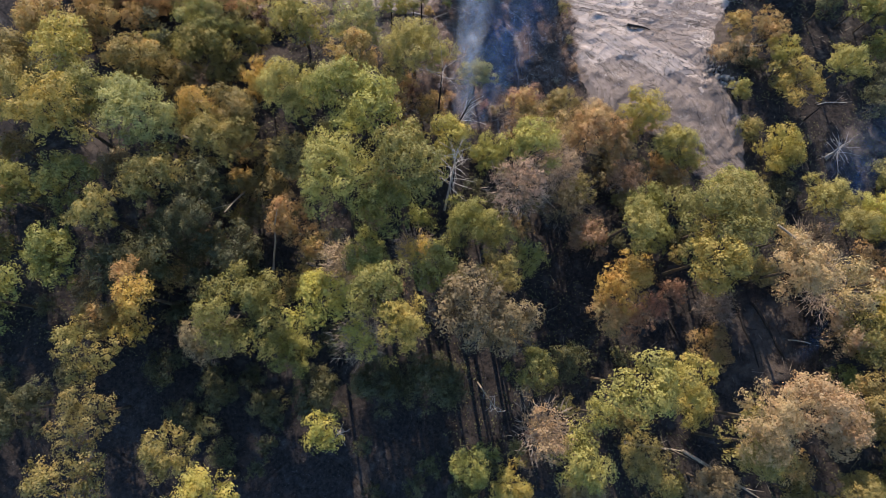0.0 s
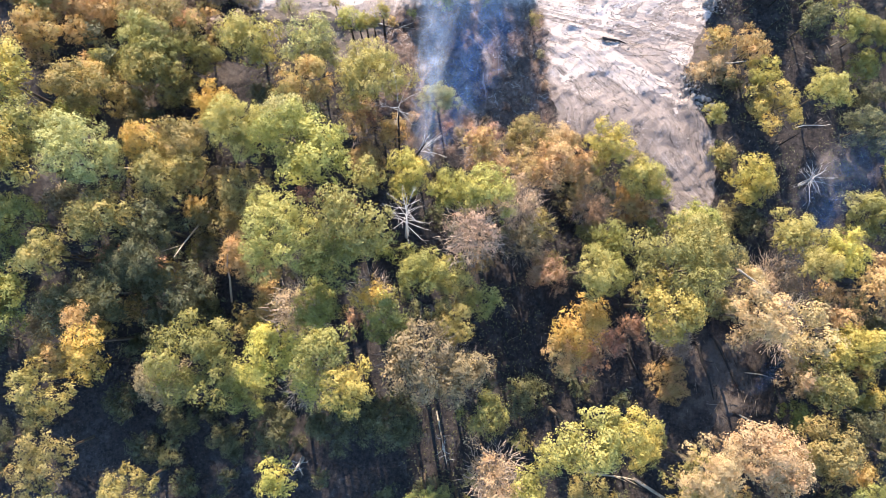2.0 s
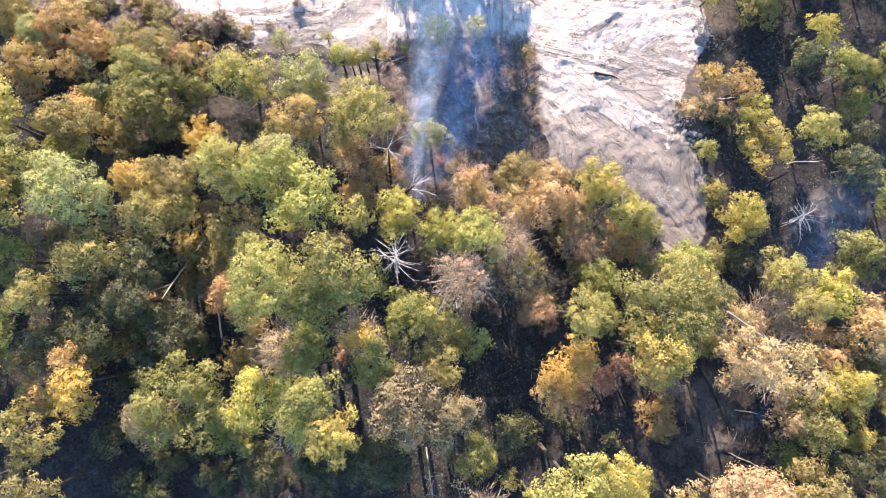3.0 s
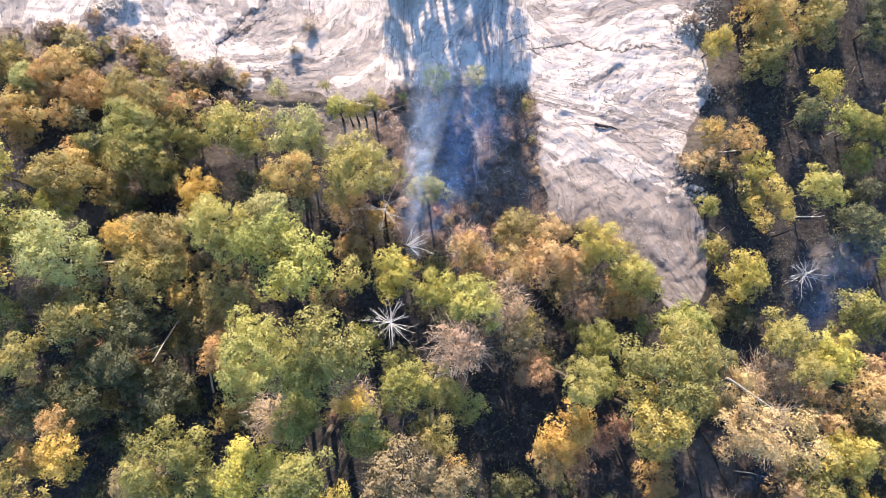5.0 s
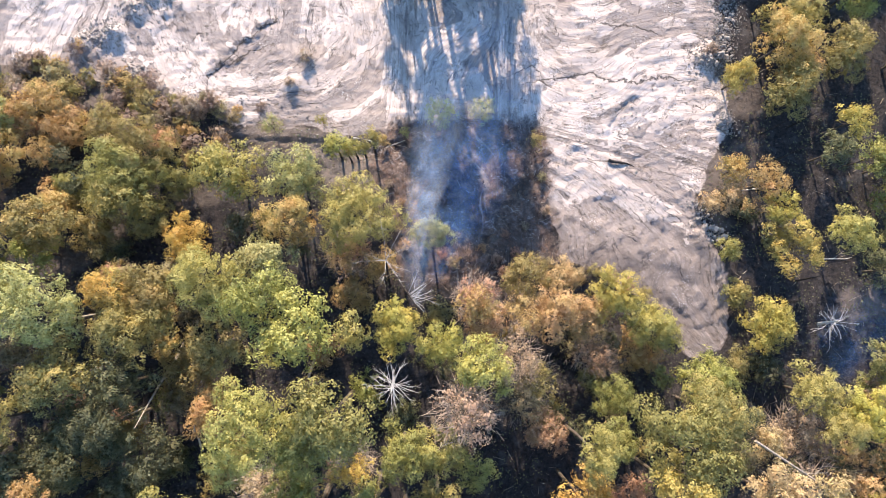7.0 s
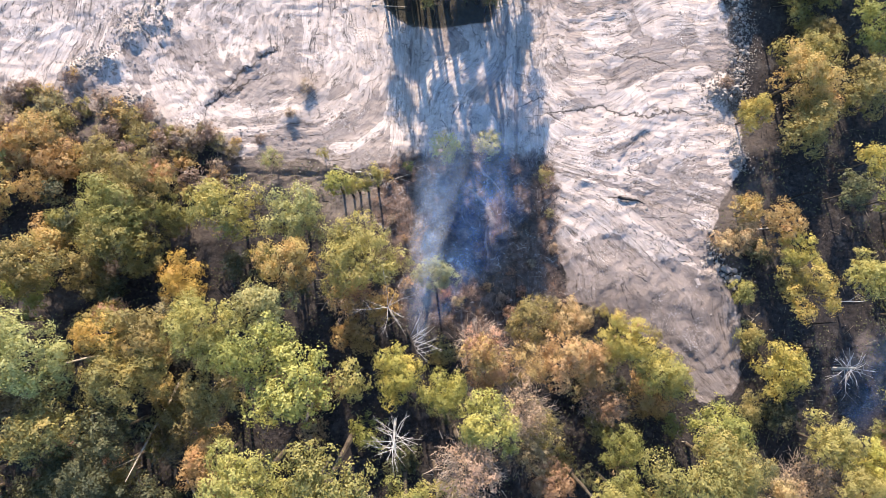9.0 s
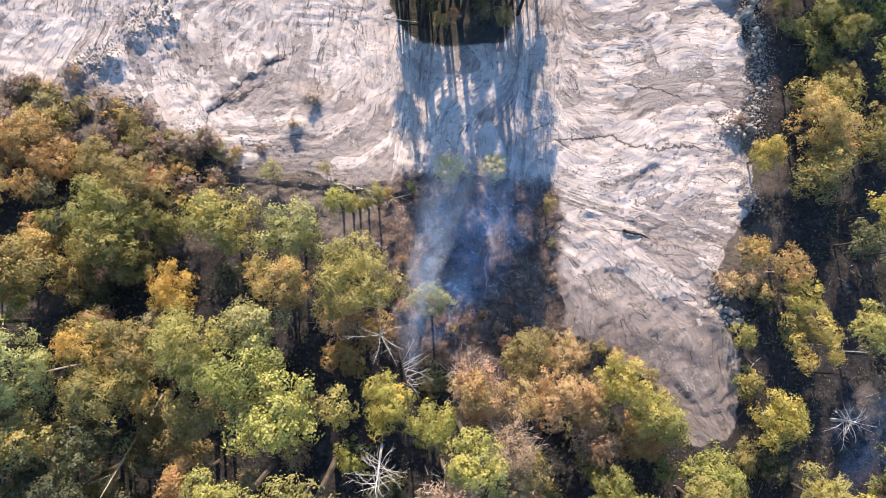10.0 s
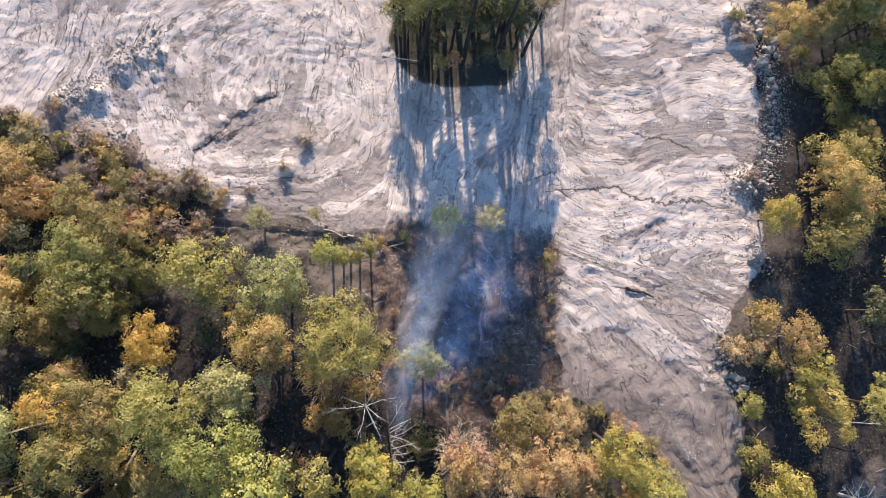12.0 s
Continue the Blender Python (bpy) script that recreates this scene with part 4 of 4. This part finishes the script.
for x, y, r, hue in ((-40.6, 64.2, 1.5, "dry"), (-40.2, 64.8, 0.9, "ochre"), (-46, 63.0, 1.2, "dry"), (-9.6, 64.8, 1.1, "dry"), (-11.6, 60.8, 0.9, "dry"), (43.6, 88.4, 1.2, "olive"), (45.4, 85.4, 1.2, "dry"), (47.2, 67, 1.2, "dry"), (-18.5, 56.6, 1.0, "ochre"), (-15.5, 57.4, 0.8, "dry")):
    tree(x, y, on_ground(x, y) + r * 0.75, r, hue, "shrub", BARK, "bush", "scrub by the flow", ", dry, on a mound")

for x, y, r, hue in ((22.4, 36.2, 1.3, "pink"), (24.6, 36.6, 1.0, "grey"), (26.6, 36.0, 1.4, "orange"), (28.8, 35.4, 1.2, "grey"), (30.8, 35.8, 1.0, "olive"), (33.0, 35.0, 1.3, "russet"),
                     (35.2, 33.8, 1.1, "orange"), (37.4, 32.6, 1.3, "olive"), (39.2, 30.6, 1.1, "ochre"), (41.0, 28.0, 1.2, "olive"), (18.6, 35.4, 1.1, "russet"), (11.6, 36.4, 1.0, "pink"), (23.8, 48.6, 0.8, "grey"), (24.4, 44.0, 0.9, "pink"),
                     (10.2, 37.4, 0.9, "russet"), (13.2, 37.8, 1.2, "dry"), (15.6, 38.6, 0.8, "orange"), (17.4, 37.0, 1.1, "dry"), (20.2, 38.0, 0.9, "russet"), (12.4, 40.2, 0.7, "dry"), (18.8, 40.6, 0.7, "russet"),
                     (3.4, 41.4, 0.9, "dry"), (4.4, 44.6, 0.6, "russet"), (2.6, 47.0, 0.7, "dry"), (5.0, 38.6, 1.0, "orange"), (14.4, 42.6, 0.6, "dry"), (21.6, 41.8, 0.7, "dry")):
    tree(x, y, on_ground(x, y) + r * 1.1 + 0.2, r, hue, "shrub", BARK, "bush", "scrub by the flow", ", dry, below the flow")


# ---- dead trees ----
def dead_tree(x, y, top, branches, lean, wood, rng_seed, spread, droop=0.0, name="dead_tree", note="", side=None, first=0.25, stem=None, girth=0.28):
    """A bare snag: a tapered trunk and separate branches with forked tips."""
    rng = np.random.default_rng(rng_seed)
    low = on_ground(x, y) - 0.1
    height = top - low
    thing = tagged(new(name), note or "bare bleached dead tree with splayed branches, standing among green trees", "dead tree", "snags")
    thing.location = (x, y, low)
    at = lambda s: (lean[0] * s, lean[1] * s, height * s)
    mesh_object("trunk", *tube([at(s) for s in (0, 0.3, 0.6, 0.85, 1.0)], [girth, girth * 0.78, girth * 0.56, girth * 0.36, 0.03], 7), stem or wood, thing)
    for k in range(branches):
        s = first + (0.98 - first) * (k + rng.uniform(0, 0.8)) / branches
        a = side + rng.normal(0, 0.6) if side is not None else k * 2.39996 + rng.normal(0, 0.3)
        run = spread * (1.05 - 0.55 * s) * rng.uniform(0.55, 1.15)
        root = Vector(at(s))
        d = Vector((math.cos(a), math.sin(a), rng.uniform(0.1, 0.6) - droop))
        mid = root + d * run * 0.5 + Vector(rng.normal(0, 0.12, 3))
        tip = root + d * run + Vector((0, 0, -0.1 * run))
        w = 0.048 * (1.15 - s * 0.6)
        bough = mesh_object("branch", *tube([root, mid, tip], [w, w * 0.65, w * 0.2], 5), wood, thing)
        for j in range(int(rng.integers(2, 5))):
            f = rng.uniform(0.35, 0.9)
            p = root.lerp(mid, f * 2) if f < 0.5 else mid.lerp(tip, f * 2 - 1)
            e = (d + Vector(rng.normal(0, 0.6, 3))).normalized() * run * rng.uniform(0.18, 0.4)
            mesh_object("twig", *tube([p, p + e * 0.5 + Vector(rng.normal(0, 0.04, 3)), p + e], [w * 0.45, w * 0.32, w * 0.15], 4), wood, bough)
    return thing


dead_tree(4.2, 21.0, 21.0, 32, (0.3, 1.3), BLEACHED, 3, 4.4, 0.15, first=0.45, girth=0.18)
dead_tree(3.0, 33.6, 14.6, 9, (0.2, 2.0), BLEACHED, 8, 7.0, -0.15, first=0.86, stem=CHARRED, girth=0.2, note="forked bleached dead tree with few curved boughs above burnt ground")
dead_tree(5.2, 32.6, 15.4, 13, (1.4, -2.0), BLEACHED, 11, 4.2, -0.1, side=0.35, first=0.35, stem=CHARRED, girth=0.18, note="one-sided pale dead tree beside rising smoke")
dead_tree(61.6, 29.2, 7.2, 22, (-0.3, 0.6), BLEACHED, 14, 4.2, 0.15, first=0.4, note="spreading grey dead tree over dark burnt ground")
dead_tree(8.8, -3.6, 15.2, 9, (0.5, -2.6), BLEACHED, 17, 2.0, 0.1, first=0.5, stem=PALE_LOG, girth=0.15, note="thin broken dead tree with a bleached top")
dead_tree(-9.6, -9.8, 8, 9, (0.4, 0.5), BLEACHED, 19, 2.4, 0.0, first=0.3, note="small pale dead tree in deep shade")
for k, (x, y, top, dx) in enumerate(((54.5, 55.5, 8, 0.5), (55.3, 57.8, 9, -0.4), (58.3, 56.5, 8.5, 0.3), (56.4, 51.8, 8, 0.5), (53.6, 72.8, 8, -0.4), (55.8, 31.8, 7, 0.4), (58.6, 35.0, 8, -0.3), (50.6, 33.5, 7, 0.3))):
    dead_tree(x, y, top, 5, (dx, 0.4), CHARRED, 40 + k, 0.9, 0.1, name="charred_snag", first=0.55, girth=0.14, note="slim charred bare trunk standing in burnt soil")


# ---- fallen trunks ----
def log(a, b, thick, wood, note, branches=0, seed=0):
    rng = np.random.default_rng(seed)
    za, zb = on_ground(*a[:2]) + thick * 0.7 + (a[2] if len(a) > 2 else 0), on_ground(*b[:2]) + thick * 0.7 + (b[2] if len(b) > 2 else 0)
    thing = tagged(new("fallen_trunk"), note, "log", "fallen trunks")
    thing.location = (a[0], a[1], za)
    end = Vector((b[0] - a[0], b[1] - a[1], zb - za))
    path = [end * s + Vector(rng.normal(0, 0.10, 3)) * (0 < s < 1) for s in (0, 0.25, 0.5, 0.75, 1.0)]
    mesh_object("stem", *tube(path, [thick, thick * 0.9, thick * 0.75, thick * 0.55, thick * 0.2], 7), wood, thing)
    for k in range(branches):
        s = 0.45 + 0.5 * k / max(branches, 1)
        root = end * s
        d = (end.normalized() + Vector((rng.normal(0, 0.9), rng.normal(0, 0.9), abs(rng.normal(0, 0.5))))).normalized()
        run = rng.uniform(1.0, 2.8)
        mesh_object("branch", *tube([root, root + d * run * 0.5 + Vector(rng.normal(0, 0.1, 3)), root + d * run], [thick * 0.3, thick * 0.2, 0.015], 5), wood, thing)
    return thing


for a, b, thick, wood, note, n, seed in (
        ((45.5, 16.1, 10.4), (59.1, 8.3, 5.6), 0.15, PALE_LOG, "pale fallen trunk leaning on the crowns", 6, 1), ((36.2, -12.5), (46.5, -19.0), 0.24, PALE_LOG, "pale trunk fallen across burnt ground", 2, 2),
        ((28.5, -11.5), (36.6, -12.7), 0.18, PALE_LOG, "thin pale trunk fallen on burnt ground", 3, 3), ((-23.3, 25.0), (-22.8, 16.8, 12.4), 0.16, PALE_LOG, "pale bare trunk leaning among trees", 3, 4),
        ((-7.4, 20.0, 0), (-4.8, 27.4, 0), 0.24, PALE_LOG, "thick pale trunk leaning under the canopy", 2, 5), ((52.0, 2.2), (56.8, 1.3), 0.1, PALE_LOG, "grey trunk lying on burnt ground", 0, 6),
        ((51.0, -3.6), (56.9, -6.5), 0.12, PALE_LOG, "grey trunk lying on ashes", 0, 7), ((-23.6, 51.9), (-17.6, 52.3), 0.13, PALE_LOG, "bleached log on the bank edge", 1, 8), ((-5.6, 53.7), (-2.2, 53.2), 0.10, PALE_LOG, "bleached log along the bank edge", 2, 9), ((-2.6, 53.4), (1.4, 52.7), 0.12, BLEACHED, "weathered pale log along the bank edge", 3, 22), ((2.0, 52.2), (4.6, 53.4), 0.1, PALE_LOG, "thin grey log along the bank edge", 2, 23),
        ((-28.0, 29.3), (-33.9, 27.6, 13.6), 0.16, PALE_LOG, "long pale trunk leaning into crowns", 2, 10), ((-19.6, 11.6, 1.2), (-16.6, 17.2, 12.7), 0.15, PALE_LOG, "pale slanting bare trunk in the forest", 0, 11), ((66.9, -1.1), (72.8, -3.8), 0.13, PALE_LOG, "pale fallen trunk in dry foliage", 2, 12),
        # the stem from (33.0, 51.2) is added as a crack's dark shadow
        ((0.6, 9.2), (1.7, 14.6, 10), 0.2, PALE_LOG, "pale leaning stem between green crowns", 0, 13), ((33.0, 51.2), (36.6, 50.4), 0.2, CHARRED, "dark stem standing in for a crack's shadow in dried mud", 0, 14), ((45.0, 8.6), (47.4, -1.6), 0.3, CHARRED, "charred trunk lying on ashen ground", 1, 15),
        ((47.6, 7.4), (51.6, -1.0), 0.24, CHARRED, "blackened trunk lying beside ash", 0, 16), ((35.2, 6.8), (37.4, 0.8), 0.2, CHARRED, "charred trunk on dark soil", 0, 17), ((61.2, 37.7), (67.0, 38.5), 0.08, BLEACHED, "bleached fallen branch on burnt soil", 1, 18),
        ((-1.6, 77.8), (4.0, 77.9), 0.1, PALE_LOG, "pale log at the stand's edge", 0, 19), ((49.5, 47.2), (54.5, 47.8), 0.14, BLEACHED, "thin bleached log by boulders", 0, 20), ((-31, 53.4), (-27.5, 52.0), 0.16, PALE_LOG, "grey driftwood log in scrub", 2, 21)):
    log(a, b, thick, wood, note, n, seed)


# ---- boulders and gravel ----
def stone_mesh(seed):
    rng = np.random.default_rng(seed)
    bm = bmesh.new()
    bmesh.ops.create_icosphere(bm, subdivisions=1, radius=1.0)
    squash = np.array([rng.uniform(0.8, 1.3), rng.uniform(0.7, 1.1), rng.uniform(0.55, 0.85)])
    for v in bm.verts:
        v.co = Vector(np.array(v.co) * squash * rng.uniform(0.75, 1.2))
    me = bpy.data.meshes.new("boulder")
    bm.to_mesh(me)
    bm.free()
    me.materials.append(STONE)
    return me


STONES = [stone_mesh(k) for k in range(7)]
HEAPS = [  # line of the heap, how far it spreads, stones, smallest, largest
    ([(46.5, 91), (47.6, 84), (50.0, 78), (50.4, 72), (48.6, 67.5)], 1.1, 130, 0.14, 0.45), ([(49.2, 66.6), (46.6, 65.6)], 1.3, 60, 0.16, 0.5), ([(47.4, 83.2), (49.2, 81.8)], 0.7, 12, 0.35, 1.0), ([(48.4, 59), (50.2, 55.8)], 0.9, 16, 0.14, 0.5), ([(45.0, 46.5), (46.0, 41.5), (48.5, 40.5)], 1.0, 30, 0.25, 0.65),
    ([(-40.5, 66.0), (-36.2, 67.5)], 1.3, 30, 0.16, 0.45), ([(-34.0, 61.8), (-32.5, 61.6)], 0.9, 14, 0.16, 0.4), ([(-35, 71), (-30, 75)], 1.8, 30, 0.15, 0.4), ([(47.6, 88.0), (49.5, 84.5)], 1.0, 16, 0.3, 1.0), ([(30, 60), (44, 40)], 5.5, 14, 0.12, 0.3), ([(-30, 58.5), (-6, 55.5)], 2.0, 20, 0.12, 0.3)]
heap_rng = np.random.default_rng(12)
for path, spread, count, least, most in HEAPS:
    for k in range(count):
        s = heap_rng.uniform(0, len(path) - 1)
        i, f = int(s), s - int(s)
        x = path[i][0] * (1 - f) + path[i + 1][0] * f + heap_rng.normal(0, spread * 0.6)
        y = path[i][1] * (1 - f) + path[i + 1][1] * f + heap_rng.normal(0, spread * 0.6)
        size = least + (most - least) * heap_rng.uniform(0, 1) ** 2.5
        ob = tagged(new("boulder", STONES[int(heap_rng.integers(7))]), "rough pale grey boulder lying at the flow's edge", "boulder", "boulders along the flow")
        ob.location = (x, y, on_ground(x, y) + size * 0.25)
        ob.rotation_euler, ob.scale = tuple(heap_rng.uniform(0, 6.28, 3)), (size, size, size)


def gravel():
    """Small stones and pale ash lumps, too many to tell apart."""
    rng = np.random.default_rng(31)
    spots = []
    for path, spread, count, least, most in HEAPS:
        for k in range(count * 14):
            s = rng.uniform(0, len(path) - 1)
            i, f = int(s), s - int(s)
            spots.append((path[i][0] * (1 - f) + path[i + 1][0] * f + rng.normal(0, spread), path[i][1] * (1 - f) + path[i + 1][1] * f + rng.normal(0, spread)))
    spots = np.array(spots + list(zip(rng.uniform(4, 25, 80), rng.uniform(36, 57, 80))))
    z = ground_height(spots[:, 0], spots[:, 1])
    n = len(spots)
    size = rng.uniform(0.05, 0.16, (n, 1, 1))
    shape = np.array([(1, 0, 0), (-1, 0, 0), (0, 1, 0), (0, -1, 0), (0, 0, 0.8), (0, 0, -0.8)])
    v = shape[None] * size * rng.uniform(0.6, 1.3, (n, 6, 3)) + np.concatenate([spots, z[:, None] + 0.05], 1)[:, None]
    f = np.array([(0, 2, 4), (2, 1, 4), (1, 3, 4), (3, 0, 4), (2, 0, 5), (1, 2, 5), (3, 1, 5), (0, 3, 5)])
    faces = (f[None] + 6 * np.arange(n)[:, None, None]).reshape(-1, 3)
    ob = mesh_object("gravel", v.reshape(-1, 3), faces.tolist(), STONE)
    tagged(ob, "loose pale grey gravel along the flow edges", "gravel", kind="stuff")


gravel()


def litter():
    """Charred and bleached sticks lying about on the burnt ground, too many to tell apart."""
    rng = np.random.default_rng(63)
    for wood, share, words in ((CHARRED, 1500, "charred sticks and branches strewn over burnt ground"), (PALE_LOG, 600, "bleached sticks and branches strewn over burnt ground")):
        x, y = rng.uniform(-24, 74, 9000), rng.uniform(-20, 84, 9000)
        flow, burn, stand, mud = cover(x, y)
        near = inside(x, y, FLOW)
        keep = (stand < 0.2) & ((burn > 0.4) | (flow < 0.2) & ((x > 16) & (y < 36) | (x > 48) | (near > -8))) & (vnoise(x / 3.5, y / 3.5, 67) > -0.35)
        x, y = x[keep][:share], y[keep][:share]
        n = len(x)
        z = ground_height(x, y)
        a, run, w = rng.uniform(0, 2 * np.pi, n), rng.uniform(0.35, 1.5, n) ** 1.3, rng.uniform(0.015, 0.045, n)
        e = np.stack([np.cos(a) * run, np.sin(a) * run, rng.uniform(-0.03, 0.22, n)], -1)
        side = np.stack([-np.sin(a) * w, np.cos(a) * w, 0 * w], -1)
        up = np.stack([0 * w, 0 * w, w * 1.6], -1)
        p = np.stack([x, y, z + 0.03], -1)
        q = p + e
        v = np.stack([p - side, p + side, p + up, q - side * 0.4, q + side * 0.4, q + up * 0.4], 1)
        f = np.array([(0, 2, 5, 3), (2, 1, 4, 5), (1, 0, 3, 4)])
        faces = (f[None] + 6 * np.arange(n)[:, None, None]).reshape(-1, 4)
        me = quads_to_mesh("litter", v.reshape(-1, 3), faces, wood)
        tagged(new("litter", me), words, "sticks", kind="stuff")


litter()


# ---- smoke ----
def smoke_material(name, most, scale, tint):
    n = Nodes(name)
    soft = n.add("ShaderNodeAttribute", attribute_name="soft").outputs["Fac"]
    p = n.place()
    wisps = n.sums('ADD', n.spread(n.noise(scale * 1.5, 5, 0.65, p, 1.6), 0.36, 0.72), n.sums('MULTIPLY', n.spread(n.noise(scale * 5, 4, 0.65, p, 2.0), 0.4, 0.7), 0.4))
    alpha = n.sums('MULTIPLY', n.sums('MULTIPLY', soft, wisps), most)
    t, d = n.add("ShaderNodeBsdfTransparent"), n.add("ShaderNodeBsdfDiffuse")
    d.inputs["Color"].default_value = (*tint, 1)
    m = n.add("ShaderNodeMixShader")
    n.wire(alpha, m.inputs[0])
    n.wire(t.outputs[0], m.inputs[1])
    n.wire(d.outputs[0], m.inputs[2])
    n.wire(m.outputs[0], n.out.inputs["Surface"])
    return n.material


def drift(name, thing, path, radii, strength, material, seed):
    """A drifting plume: a lumpy tube that thins out at its sides and at both ends."""
    rings, sides = 40, 20
    verts, soft, faces = [], [], []
    path = [Vector(p) for p in path]
    for i in range(rings + 1):
        s = i / rings * (len(path) - 1)
        k = min(int(s), len(path) - 2)
        f = s - k
        mid = path[k].lerp(path[k + 1], f)
        r = radii[k] * (1 - f) + radii[k + 1] * f
        fade = min(1, i / 3) * min(1, (rings - i) / 16)
        for j in range(sides):
            a = 2 * math.pi * j / sides
            lump = 1 + 0.30 * noise.noise(Vector((mid.y * 0.22, math.cos(a) * 1.3, math.sin(a) * 1.3 + seed)))
            verts.append(mid + Vector((math.cos(a) * r * lump, 0, math.sin(a) * r * lump * 0.8)))
            soft.append(abs(math.sin(a)) ** 1.6 * fade * strength)
        if i:
            for j in range(sides):
                q, w = (i - 1) * sides + j, (i - 1) * sides + (j + 1) % sides
                faces.append((q, w, w + sides, q + sides))
    ob = mesh_object(name, verts, faces, material, thing)
    ob.data.attributes.new("soft", 'FLOAT', 'POINT').data.foreach_set("value", soft)
    for poly in ob.data.polygons:
        poly.use_smooth = True


def plume(name, path, radii, strength, material, label, seed):
    """A plume of smoke: a broad drift round a denser, narrower core."""
    thing = tagged(new(name), label, "smoke")
    drift("drift", thing, path, radii, strength * 0.75, material, seed)
    drift("core", thing, [(p[0] + 0.2 * r, p[1], p[2]) for p, r in zip(path, radii)][:-1], [r * 0.45 for r in radii][:-1], strength * 0.6, material, seed + 3)
    return thing


SMOKE = smoke_material("smoke", 1.0, 0.16, (0.82, 0.84, 0.88))
# haze tinted strongly blue, which also colours the shade beneath it
HAZE = smoke_material("smoke_haze", 1.0, 0.12, (0.24, 0.48, 0.95))
plume("smoke_plume", [(7.0, 30.2, 1.5), (6.7, 33.0, 4), (6.6, 37, 7), (7.2, 43, 9), (8.4, 50, 11), (10, 57, 13)], [0.9, 1.7, 2.1, 2.4, 2.8, 3.2], 0.30, SMOKE, "thin blue-white smoke drifting from smouldering ground", 0.0)
plume("smoke_plume", [(8.5, 33.0, 1.5), (10.5, 40, 5), (13.0, 47, 6), (13.5, 58, 7), (13.0, 76, 7)], [1.5, 5.0, 7.5, 8.5, 8.5], 0.10, HAZE, "faint bluish smoke haze over the burnt slope, also tinting its shade blue", 5.0)
plume("smoke_plume", [(60, 16, 1.5), (62, 22, 4), (64.5, 29, 7), (67, 38, 10)], [1.5, 3.5, 5.0, 5.5], 0.085, HAZE, "faint bluish smoke haze over burnt undergrowth", 9.0)
plume("smoke_plume", [(52.5, -2, 1.5), (54.5, 1, 3.0), (57, 5, 5.0), (59, 10, 7.0)], [0.8, 2.0, 3.0, 3.2], 0.10, HAZE, "faint bluish smoke rising from ashen ground", 13.0)
